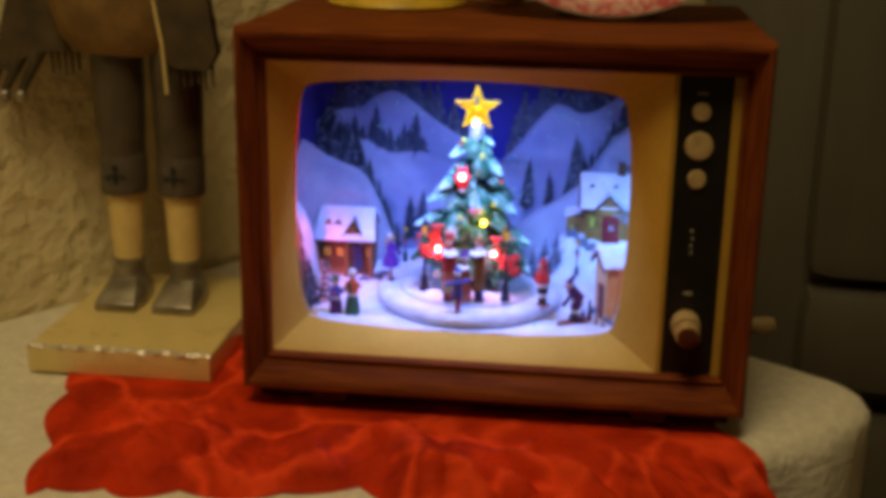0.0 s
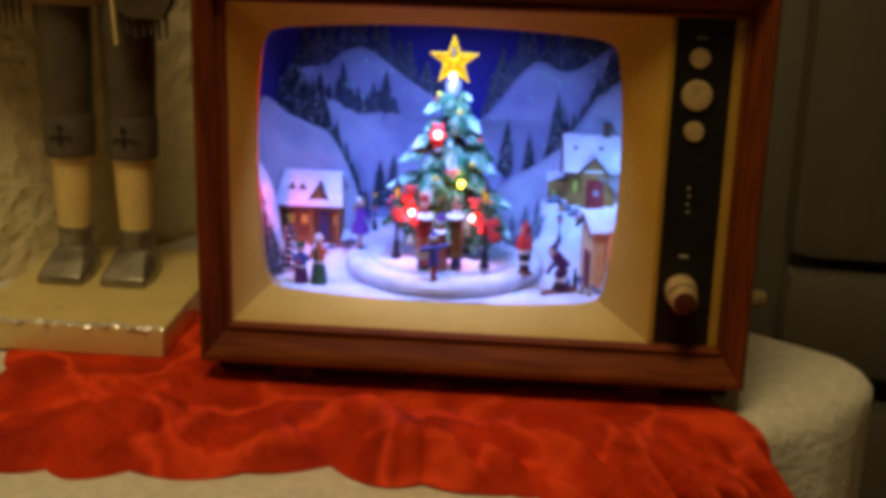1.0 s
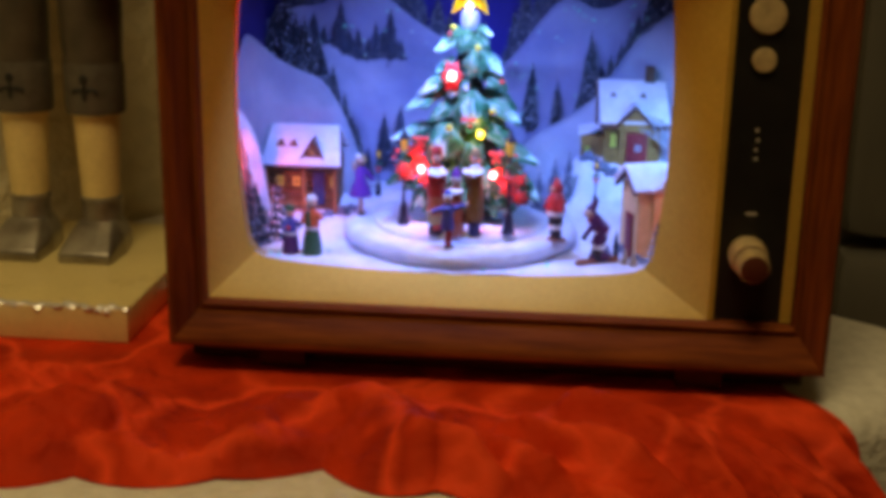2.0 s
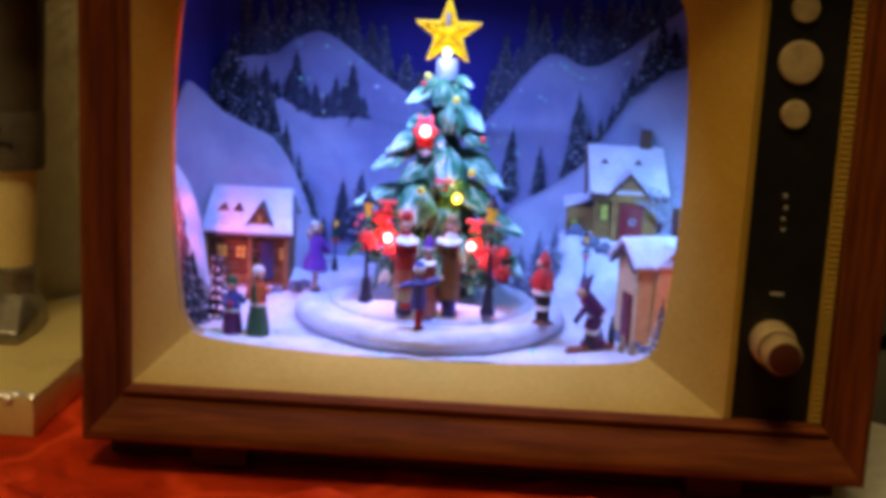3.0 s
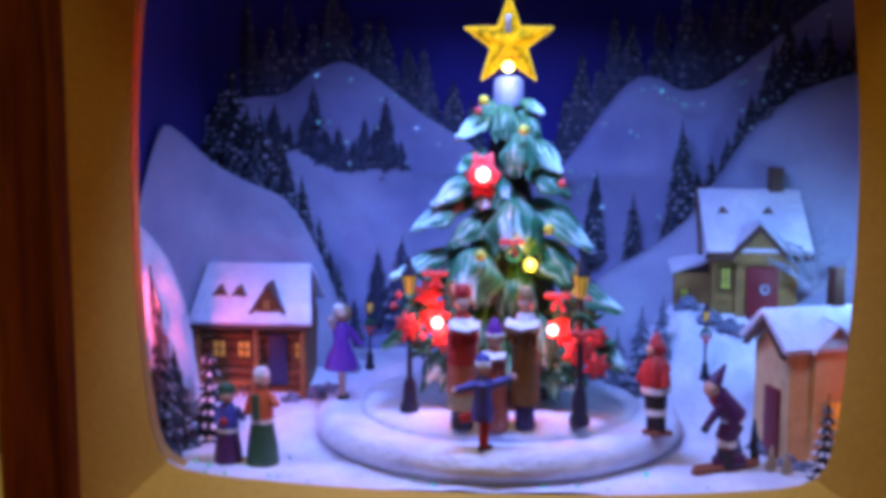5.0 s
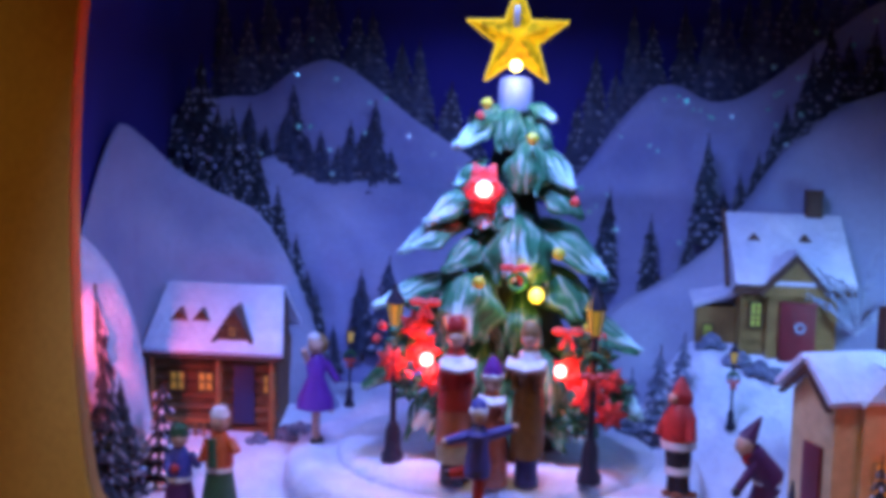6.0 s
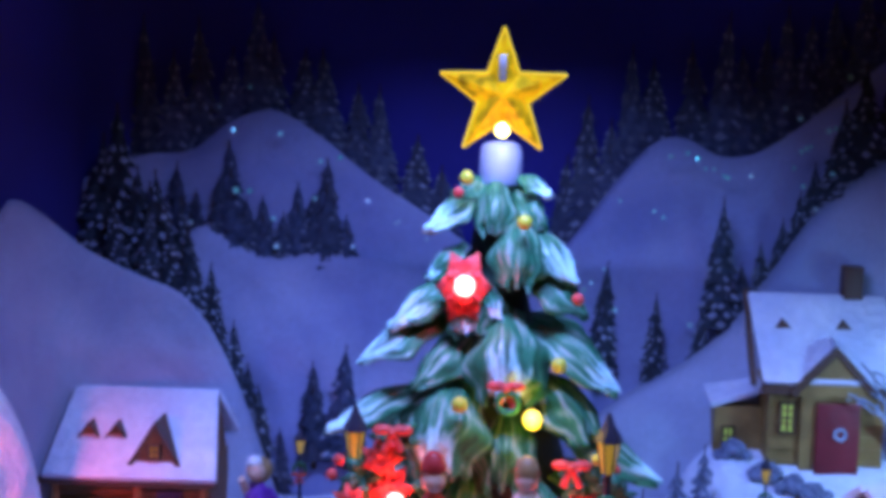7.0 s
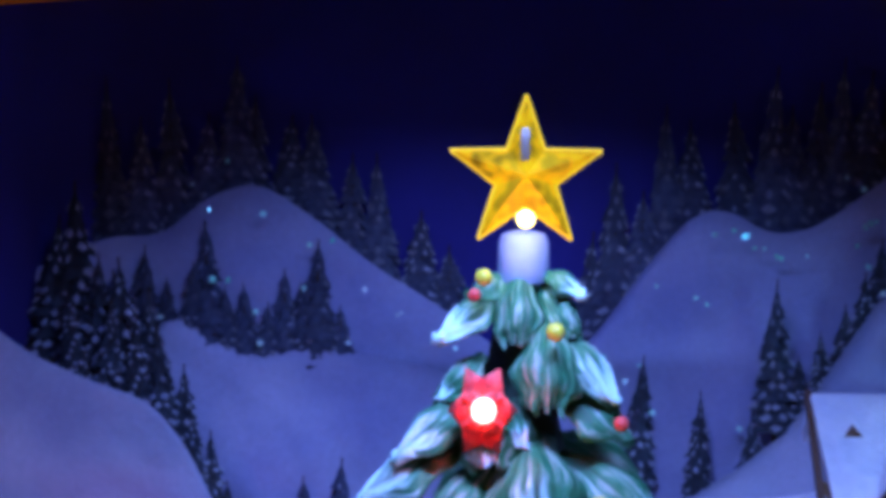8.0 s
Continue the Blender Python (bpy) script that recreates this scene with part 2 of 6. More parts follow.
M["yellowball"] = mat("yellow_bead", (0.62, 0.56, 0.05), 0.3, bump=0.02)
M["redpaint"] = mat("red_paint", (0.78, 0.10, 0.075), 0.55, col2=(0.55, 0.035, 0.035), scale=500)
M["green"] = mat("green_paint", (0.03, 0.16, 0.05), 0.6, col2=(0.015, 0.07, 0.03), scale=900, bump=0.5)
M["holly"] = mat("holly_green", (0.02, 0.17, 0.08), 0.5, col2=(0.01, 0.06, 0.035), scale=500, bump=0.3)
# near-black green: the shade in the gaps between boughs, put into the colour
M["gapshade"] = mat("bough_gap_shade", (0.010, 0.035, 0.022), 0.7, scale=400, bump=0.5)
M["log"] = mat("log_wall", (0.23, 0.105, 0.036), 0.65, col2=(0.13, 0.052, 0.018), scale=200, stretch=(1, 1, 4), bump=0.3)
M["logpost"] = mat("orange_timber", (0.42, 0.17, 0.045), 0.6, col2=(0.26, 0.10, 0.03), scale=300)
M["tan"] = mat("ochre_siding", (0.36, 0.215, 0.060), 0.6, col2=(0.25, 0.145, 0.040), scale=200)
M["peach"] = mat("peach_siding", (0.82, 0.55, 0.26), 0.6, col2=(0.70, 0.44, 0.20), scale=200)
M["trimbrown"] = mat("brown_trim", (0.11, 0.05, 0.03), 0.6)
M["doorred"] = mat("dark_red_door", (0.24, 0.02, 0.03), 0.5)
M["doorblue"] = mat("navy_door", (0.03, 0.03, 0.13), 0.5)
M["stone"] = mat("blue_grey_stone", (0.22, 0.25, 0.36), 0.8, col2=(0.1, 0.12, 0.2), scale=500, bump=0.6)
M["winyellow"] = mat("lit_window", (0.7, 0.45, 0.1), 0.4, emit=(1.0, 0.55, 0.08), glow=0.26, bump=0)
M["wingreen"] = mat("green_lit_window", (0.45, 0.55, 0.1), 0.4, emit=(0.6, 0.9, 0.15), glow=0.3, bump=0)
M["winorange"] = mat("orange_lit_window", (0.8, 0.4, 0.1), 0.4, emit=(1.0, 0.35, 0.03), glow=0.6, bump=0)
M["iron"] = mat("dark_iron", (0.022, 0.022, 0.045), 0.45, bump=0.1)
M["lantern"] = mat("lantern_glass", (0.65, 0.45, 0.08), 0.3, emit=(1.0, 0.65, 0.1), glow=0.40, bump=0)
M["ledwhite"] = mat("lit_bulb_warm", (1, 0.9, 0.6), 0.3, emit=(1.0, 0.78, 0.22), glow=14, bump=0)
M["ledred"] = mat("lit_bulb_red", (1, 0.5, 0.5), 0.3, emit=(1.0, 0.28, 0.24), glow=18, bump=0)
M["glitter"] = mat("glitter_flake", (0.15, 1.0, 0.65), 0.28, metal=0.3, bump=0, col2=(0.75, 0.95, 1.0), scale=60)
# the LED's light inside the star, put in as emission of the plastic
M["starplastic"] = mat("amber_plastic_led_glow", (0.55, 0.30, 0.003), 0.45, col2=(0.26, 0.12, 0.002), scale=120, bump=0.05, emit=(1.0, 0.58, 0.0), glow=0.33)
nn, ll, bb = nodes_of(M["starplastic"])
# noise in the emission stands for bright glints and dark facets
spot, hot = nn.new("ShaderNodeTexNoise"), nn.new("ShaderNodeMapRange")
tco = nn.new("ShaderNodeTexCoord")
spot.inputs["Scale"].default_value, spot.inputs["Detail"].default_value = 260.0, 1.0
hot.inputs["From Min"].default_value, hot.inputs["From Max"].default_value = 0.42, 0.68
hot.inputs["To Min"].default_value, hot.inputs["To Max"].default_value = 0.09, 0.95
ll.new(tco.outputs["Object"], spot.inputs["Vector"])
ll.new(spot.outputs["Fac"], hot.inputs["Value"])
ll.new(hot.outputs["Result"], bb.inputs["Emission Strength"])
M["capwhite"] = mat("white_cap", (0.36, 0.44, 0.62), 0.5)
# light caught along the star's edge, put in as emission
M["staredge"] = mat("star_edge_led_shine", (0.8, 0.5, 0.02), 0.3, emit=(1.0, 0.64, 0.01), glow=0.9, bump=0)
M["ledyellow"] = mat("lit_bulb_yellow", (1, 0.8, 0.2), 0.3, emit=(1.0, 0.72, 0.05), glow=5.0, bump=0)
for name, col in dict(skin=(0.62, 0.38, 0.28), coatred=(0.50, 0.03, 0.03), salmon=(0.55, 0.17, 0.11), fur=(0.8, 0.78, 0.78), brown=(0.25, 0.13, 0.05),
                      navy=(0.035, 0.035, 0.14), blue=(0.06, 0.07, 0.34), purple=(0.16, 0.03, 0.35), plum=(0.09, 0.02, 0.10), darkgreen=(0.03, 0.11, 0.05),
                      orange=(0.62, 0.12, 0.03), hair=(0.35, 0.2, 0.08), ski=(0.30, 0.09, 0.04), boots=(0.02, 0.018, 0.025), tanfur=(0.5, 0.4, 0.25)).items():
    M[name] = mat(name + "_enamel", col, 0.5, scale=700, bump=0.15)

M["wall"] = mat("rough_plaster", (0.84, 0.73, 0.46), 0.85, col2=(0.72, 0.62, 0.38), scale=9, bump=1.0, bscale=70, dist=0.007)
M["floor"] = mat("floor_boards", (0.16, 0.09, 0.045), 0.5, scale=6, stretch=(1, 8, 1), bscale=60)
# unseen walls and ceiling: coloured dark so less light bounces into the shadows
M["roomwall"] = mat("low_bounce_plaster", (0.34, 0.29, 0.21), 0.9, scale=6, bump=0.6, bscale=45, dist=0.004)
M["ceiling"] = mat("low_bounce_ceiling", (0.42, 0.38, 0.31), 0.9, scale=5, bscale=80)
M["grey"] = mat("brushed_grey_enamel", (0.20, 0.185, 0.155), 0.42, col2=(0.15, 0.14, 0.115), scale=5, stretch=(1, 1, 0.15), bump=0.05, bscale=60, metal=0.35)
M["gap"] = mat("dark_gap", (0.02, 0.018, 0.015), 0.7)
M["linen"] = mat("white_linen", (0.86, 0.82, 0.72), 0.85, col2=(0.76, 0.72, 0.62), scale=120, bump=0.8, bscale=190, dist=0.0025, sheen=0.2)
M["redcloth"] = mat("red_organza", (0.72, 0.046, 0.005), 0.7, col2=(0.42, 0.022, 0.003), scale=22, bump=0.8, bscale=70, dist=0.005)
M["plinth"] = mat("cream_lacquer", (0.82, 0.67, 0.29), 0.3, col2=(0.76, 0.61, 0.26), scale=30, bump=0.03, coat=0.2)
M["silver"] = mat("silver_trim", (0.95, 0.94, 0.92), 0.22, metal=0.4, col2=(0.7, 0.7, 0.68), scale=400, bump=0.6, bscale=500)
M["pewter"] = mat("worn_pewter", (0.42, 0.39, 0.33), 0.38, metal=0.75, col2=(0.26, 0.23, 0.19), scale=70, bump=0.2)
M["trouser"] = mat("grey_brown_paint", (0.105, 0.082, 0.056), 0.4, col2=(0.058, 0.045, 0.030), scale=50)
M["trouserband"] = mat("grey_band", (0.115, 0.098, 0.075), 0.5, scale=200)
M["bootcream"] = mat("cream_paint", (0.86, 0.68, 0.29), 0.5, col2=(0.80, 0.62, 0.26))
M["tunic"] = mat("ochre_brown_cloth", (0.30, 0.175, 0.055), 0.8, col2=(0.19, 0.108, 0.033), scale=60, bump=0.4)
M["cape"] = mat("dark_cloth", (0.100, 0.070, 0.034), 0.85, col2=(0.050, 0.035, 0.017), scale=60, bump=0.4)
M["yellowwax"] = mat("yellow_wax", (0.72, 0.50, 0.04), 0.45, bump=0.05, through_light=0.2)
M["peachwax"] = mat("peach_wax", (0.72, 0.36, 0.20), 0.45, bump=0.05)
M["china"] = mat("white_china", (0.75, 0.68, 0.60), 0.2, bump=0.02)
M["chinapink"] = mat("pink_floral_glaze", (0.62, 0.13, 0.15), 0.25, col2=(0.75, 0.45, 0.42), scale=170, bump=0.03, lo=0.45, hi=0.55)

for name in ("wood", "wood_up", "cream", "starplastic", "redcloth"):
    nodes_of(M[name])[2].inputs["Specular IOR Level"].default_value = 0.12

# stitched petal pattern on the red cloth: lighter seams between rounded fields
nn, ll, bb = nodes_of(M["redcloth"])
tcn, vor = nn.new("ShaderNodeTexCoord"), nn.new("ShaderNodeTexVoronoi")
vor.feature, vor.inputs["Scale"].default_value = "DISTANCE_TO_EDGE", 14.0
seam, mixn = nn.new("ShaderNodeMapRange"), nn.new("ShaderNodeMix")
seam.inputs["From Min"].default_value, seam.inputs["From Max"].default_value = 0.0, 0.09
seam.inputs["To Min"].default_value, seam.inputs["To Max"].default_value = 0.85, 0.0
mixn.data_type = "RGBA"
mixn.inputs["B"].default_value = (0.98, 0.085, 0.02, 1)
wob, wsum = nn.new("ShaderNodeTexNoise"), nn.new("ShaderNodeMix")
wob.inputs["Scale"].default_value = 22.0
wsum.data_type, wsum.inputs["Factor"].default_value = "VECTOR", 0.05
ll.new(tcn.outputs["Object"], wob.inputs["Vector"])
ll.new(tcn.outputs["Object"], wsum.inputs["A"])
ll.new(wob.outputs["Color"], wsum.inputs["B"])
ll.new(wsum.outputs["Result"], vor.inputs["Vector"])
ll.new(vor.outputs["Distance"], seam.inputs["Value"])
ll.new(seam.outputs["Result"], mixn.inputs["Factor"])
ll.new(bb.inputs["Base Color"].links[0].from_socket, mixn.inputs["A"])
ll.new(mixn.outputs["Result"], bb.inputs["Base Color"])

# a clear pane that reflects by its angle
pane_m = bpy.data.materials.new("clear_acrylic")
pane_m.use_nodes = True
pn, pl = pane_m.node_tree.nodes, pane_m.node_tree.links
pn.remove(pn["Principled BSDF"])
tr, gl, fr, mx = pn.new("ShaderNodeBsdfTransparent"), pn.new("ShaderNodeBsdfGlossy"), pn.new("ShaderNodeFresnel"), pn.new("ShaderNodeMixShader")
gl.inputs["Roughness"].default_value, fr.inputs["IOR"].default_value = 0.02, 1.28
pl.new(fr.outputs["Fac"], mx.inputs["Fac"])
pl.new(tr.outputs["BSDF"], mx.inputs[1])
pl.new(gl.outputs["BSDF"], mx.inputs[2])
pl.new(mx.outputs["Shader"], pn["Material Output"].inputs["Surface"])
M["pane"] = pane_m

# thin plastic that lets light through
lip_m = bpy.data.materials.new("translucent_plastic")
lip_m.use_nodes = True
pn, pl = lip_m.node_tree.nodes, lip_m.node_tree.links
pn.remove(pn["Principled BSDF"])
df, tl, mx = pn.new("ShaderNodeBsdfDiffuse"), pn.new("ShaderNodeBsdfTranslucent"), pn.new("ShaderNodeMixShader")
df.inputs["Color"].default_value = tl.inputs["Color"].default_value = (0.7, 0.5, 0.2, 1)
mx.inputs["Fac"].default_value = 0.6
pl.new(df.outputs["BSDF"], mx.inputs[1])
pl.new(tl.outputs["BSDF"], mx.inputs[2])
pl.new(mx.outputs["Shader"], pn["Material Output"].inputs["Surface"])
M["lip"] = lip_m

# ---- the room ----
TABLE_H = 0.74
UX, UY = 0.60, 0.80          # direction of the wall beside the table
NX, NY = 0.80, -0.60         # from the wall into the room
WALL = -0.365                # the wall's distance along (NX, NY)


def room_xy(n, u):
    return (NX * n + UX * u, NY * n + UY * u)


def slab(name, n0, n1, u0, u1, z0, z1, m, label):
    bm = bmesh.new()
    turn = Matrix(((NX, UX, 0, 0), (NY, UY, 0, 0), (0, 0, 1, 0), (0, 0, 0, 1)))
    box(bm, ((n0 + n1) / 2, (u0 + u1) / 2, (z0 + z1) / 2), (abs(n1 - n0), abs(u1 - u0), z1 - z0), 0, turn)
    bmesh.ops.recalc_face_normals(bm, faces=bm.faces[:])
    return one(name, bm, m, label, name.split("_")[0], kind="structure")


slab("floor", WALL - 0.12, 2.6, -2.2, 1.4, -TABLE_H - 0.1, -TABLE_H, M["floor"], "dark brown boarded floor of a dim room")
slab("ceiling", WALL - 0.12, 2.6, -2.2, 1.4, 1.72, 1.82, M["ceiling"], "unseen plain ceiling above a dim room, darkened to cut bounce light")
slab("wall_west", WALL - 0.12, WALL, -2.2, 1.4, -TABLE_H, 1.72, M["wall"], "rough cream plaster wall with pits and lumps")
slab("wall_north", WALL, 2.6, 1.28, 1.4, -TABLE_H, 1.72, M["wall"], "plain plastered wall in warm shadow")
# these two are never in view; their dark colour keeps the fill low
slab("wall_east", 2.48, 2.6, -2.08, 1.28, -TABLE_H, 1.72, M["roomwall"], "unseen plastered wall behind the room, darkened to cut bounce light")
slab("wall_south", WALL, 2.6, -2.2, -2.08, -TABLE_H, 1.72, M["roomwall"], "unseen plastered wall opposite the table, darkened to cut bounce light")

# table under the cloth
TN0, TN1, TU0, TU1 = -0.352, 0.150, -0.62, 0.200
table = thing("side_table", "small wooden table hidden under a white cloth", "table")
bm = bmesh.new()
tabturn = Matrix(((NX, UX, 0, 0), (NY, UY, 0, 0), (0, 0, 1, 0), (0, 0, 0, 1)))
box(bm, ((TN0 + TN1) / 2, (TU0 + TU1) / 2, -0.018), (TN1 - TN0 - 0.066, TU1 - TU0 - 0.012, 0.03), 0.008, tabturn)
part("tabletop", bm, M["darkwood"], table)
for n in (TN0 + 0.06, TN1 - 0.06):
    for u in (TU0 + 0.06, TU1 - 0.06):
        bm = bmesh.new()
        box(bm, (n, u, -TABLE_H / 2 - 0.016), (0.045, 0.045, TABLE_H - 0.032), 0.004, tabturn)
        part("leg", bm, M["darkwood"], table)


def edge_in(u):
    """The open edge draws in a little towards the front."""
    return 0.036 * smooth(0.16, -0.02, u)


def outline(k, n):
    """Rounded outline of the tabletop, point k of n, with its outward way."""
    r = 0.028
    w, h = TN1 - TN0 - 2 * r, TU1 - TU0 - 2 * r
    corner = math.pi * r / 2
    per = 2 * (w + h) + 4 * corner
    s = per * k / n
    cn, cu = (TN0 + TN1) / 2, (TU0 + TU1) / 2
    for (px, py), (dx, dy), ln, a0 in (((w / 2, -h / 2), (0, 1), h, 0), ((w / 2, h / 2), (-1, 0), w, 90), ((-w / 2, h / 2), (0, -1), h, 180), ((-w / 2, -h / 2), (1, 0), w, 270)):
        out = (math.cos(radians(a0)), math.sin(radians(a0)))
        if s <= ln:
            return cn + px + dx * s + out[0] * r, cu + py + dy * s + out[1] * r, out
        s -= ln
        if s <= corner:
            a = radians(a0) + s / r
            return cn + px + dx * ln + math.cos(a) * r, cu + py + dy * ln + math.sin(a) * r, (math.cos(a), math.sin(a))
        s -= corner
    return outline(0, n)


bm = bmesh.new()
NP = 260
rings = []
for ring in range(40):
    row = []
    for k in range(NP):
        n, u, out = outline(k, NP)
        cn, cu = (TN0 + TN1) / 2, (TU0 + TU1) / 2
        near_wall = out[0] < -0.5
        if n > 0:
            n -= edge_in(u) * n / TN1
        if ring <= 14:
            f = ring / 14
            a, b, z = cn + (n - cn) * f, cu + (u - cu) * f, 0.0012
            z += 0.0011 * fbm(a * 22, b * 22) * (1 - 0.5 * f)
        else:
            d = (ring - 14) / 25
            bend = min(1, d / 0.16) * math.pi / 2
            off = 0.014 * math.sin(bend)
            drop = 0.014 * (1 - math.cos(bend)) + max(0, d - 0.16) * 0.34
            fold = max(0, d - 0.12) * (0.030 * math.sin(k * 0.62 + 1.3 * math.sin(k * 0.11)) + 0.012 * math.sin(k * 1.7))
            off = min(off, 0.009) if near_wall else off + fold * 0.9 + 0.012 * d
            if near_wall:
                off = min(off, 0.009)
            a, b, z = n + out[0] * off, u + out[1] * off, 0.001 - drop
        x, y = room_xy(a, b)
        row.append(bm.verts.new((x, y, z)))
    rings.append(row)
for r0, r1 in zip(rings, rings[1:]):
    for k in range(NP):
        if r0 is rings[0]:
            continue
        bm.faces.new((r0[k], r0[(k + 1) % NP], r1[(k + 1) % NP], r1[k]))
for v in rings[0][1:]:
    bm.verts.remove(v)
for k in range(NP):
    bm.faces.new((rings[0][0], rings[1][k], rings[1][(k + 1) % NP]))
bmesh.ops.recalc_face_normals(bm, faces=bm.faces[:])
one("tablecloth", bm, M["linen"], "white linen tablecloth falling in folds over the table edge", "tablecloth", angle=70)


def table_edge(x, y):
    """How far a place lies beyond the table's open edges, and the way out."""
    n, u = NX * x + NY * y, UX * x + UY * y
    dn, du = n - TN1 + 0.014 + edge_in(u), u - TU1 + 0.004
    return dn, du


def cloth_z(x, y):
    cell = noise.voronoi(Vector((x * 14, y * 14, 0)))[0]
    bulge = min(1, (cell[1] - cell[0]) * 1.6)
    z = 0.0040 + 0.0022 * (1 - bulge) ** 2 + 0.012 * max(0, fbm(x * 12 + 3, y * 15) + 0.12) + 0.006 * (0.45 - min(0.45, abs(fbm(x * 20 + 1, y * 26 + 7)))) + 0.0022 * fbm(x * 70, y * 70) + 0.0010 * fbm(x * 170 + 4, y * 170)
    for x0, y0, x1, y1, r, h in ((-0.060, -0.040, -0.012, -0.125, 0.017, 0.015), (-0.080, -0.050, -0.097, -0.125, 0.011, 0.009), (0.040, -0.078, 0.085, -0.092, 0.022, 0.012),
                                 (-0.150, -0.070, -0.200, -0.120, 0.014, 0.007), (0.105, -0.030, 0.125, -0.070, 0.016, 0.008)):
        f = max(0, min(1, ((x - x0) * (x1 - x0) + (y - y0) * (y1 - y0)) / ((x1 - x0) ** 2 + (y1 - y0) ** 2)))
        d = math.hypot(x - x0 - f * (x1 - x0), y - y0 - f * (y1 - y0)) / r
        z += h * math.exp(-d * d)
    dn, du = table_edge(x, y)
    z += 0.010 * (0.5 + 0.5 * math.sin((UX * x + UY * y) * 330 + 1.2 * math.sin(x * 60))) * smooth(-0.070, -0.010, dn) * smooth(-0.05, -0.09, y)
    under = smooth(0.02, -0.02, abs(x) - 0.150) * smooth(-0.078, -0.030, y)      # pressed flat under the set
    under = max(under, smooth(-0.150, -0.180, x) * smooth(-0.040, 0.004, y))     # and under the plinth
    return z * (1 - under) + 0.0032 * under


HEM = (-0.310, -0.255, -0.205, -0.155, -0.100, -0.060, -0.013, 0.032, 0.078, 0.118, 0.170)      # where the scallops meet
RIGHT_END = [(-0.10, 0.138), (0.0, 0.139), (0.012, 0.147), (0.030, 0.160), (0.055, 0.166), (0.080, 0.162), (0.090, 0.160), (0.110, 0.170), (0.14, 0.172), (0.17, 0.165)]     # depth, reach
HEM_Y = [(-0.30, -0.138), (-0.171, -0.128), (-0.10, -0.121), (-0.06, -0.107), (-0.013, -0.122), (0.032, -0.123), (0.08, -0.152), (0.118, -0.19), (0.17, -0.24)]


def cloth_at(u, v):
    x = -0.268 + 0.414 * u
    k = sum(1 for e in HEM if e < x)
    f = (x - HEM[k - 1]) / (HEM[k] - HEM[k - 1])
    y0 = lerp(HEM_Y, x) - (0.008 + 0.004 * math.sin(k * 2.3)) * smooth(0.09, 0.05, x) * max(0.0, math.sin(math.pi * f)) ** 0.8
    y = 0.10 + (y0 - 0.10) * v
    x += (0.010 * abs(math.sin(y * 42 + 0.5)) ) * ((-1) * smooth(0.25, 0.0, u))
    x += 0.30 * max(0, -0.005 - y) * smooth(0.25, 0.0, u)
    x += (lerp(RIGHT_END, -y) - 0.146) * smooth(0.6, 1.0, u)
    z = cloth_z(x, y) + 0.0010 * smooth(0.86, 0.93, v) * smooth(1.0, 0.95, v)     # rolled hem
    if u < 0.6:
        x = max(x, -0.300)
    rag = max(smooth(0.94, 1.0, v), smooth(0.97, 1, u), smooth(0.03, 0, u))
    z = z * (1 - 0.95 * rag) + 0.0020 * 0.95 * rag
    dn, du = table_edge(x, y)
    if dn > 0:
        bend = min(1, dn / 0.022)
        over = 0.022 * (1 - (1 - bend) ** 2) * 0.75
        x, y = x - NX * (dn - over), y - NY * (dn - over)
        z -= 0.012 * bend * bend + max(0, dn - 0.022)
        wave = 0.017 * math.sin((UX * x + UY * y) * 330 + 1.2 * math.sin(x * 60)) * smooth(0.0, 0.05, dn)
        out = 0.7 * wave + 0.004 + 0.034 * smooth(0.0, 0.045, dn)
        x, y = x + NX * out, y + NY * out
    return (x, y, z)


bm = bmesh.new()
grid(bm, 330, 170, cloth_at)
bmesh.ops.recalc_face_normals(bm, faces=bm.faces[:])
runner = one("table_runner", bm, M["redcloth"], "crumpled red organza runner with petal seams and scalloped edge", "cloth", angle=80)
runner.modifiers.new("thickness", "SOLIDIFY").thickness = 0.0008

# ---- grey appliance behind the table ----
FR = Matrix.Translation((0.262, 0.50, 0)) @ pose(0, 0, 0, 0, 0, -4)
fridge = thing("fridge_freezer", "silver-grey fridge freezer with rounded doors and dark gaps", "fridge")
bm = bmesh.new()
box(bm, (0.25, 0.33, 0.13), (0.70, 0.56, 1.70), 0.012, FR)
part("body", bm, M["grey"], fridge)
for z0, z1, nm in ((-0.060, 0.96, "door"), (-0.178, -0.068, "drawer"), (-0.44, -0.205, "drawer"), (-0.70, -0.45, "drawer")):
    bm = bmesh.new()
    box(bm, (0.305, 0.02, (z0 + z1) / 2), (0.59, 0.060, z1 - z0), 0.026, FR)
    part(nm, bm, M["grey"], fridge)
bm = bmesh.new()
box(bm, (0.30, 0.20, -0.715), (0.56, 0.4, 0.05), 0, FR)
part("base", bm, M["gap"], fridge)

# ---- the television ----
X0, X1, Z0, Z1 = -0.135, 0.1385, 0.035, 0.2155      # inner edge of the wooden front
OX, OXR, OZ0, OZ1 = 0.1495, 0.1525, 0.0165, 0.2365              # outer edge
tv = thing("toy_television", "brown wooden retro television housing a lit winter village", "television")
MOULD = [(0.0, 0.004), (0.0, -0.0025), (0.03, -0.0050), (0.08, -0.0064), (0.14, -0.0062), (0.18, -0.0046), (0.23, -0.0048), (0.35, -0.0080), (0.50, -0.0130), (0.62, -0.0172),
         (0.71, -0.0197), (0.80, -0.0207), (0.90, -0.0205), (0.96, -0.0190), (1.0, -0.0162), (1.0, 0.004)]


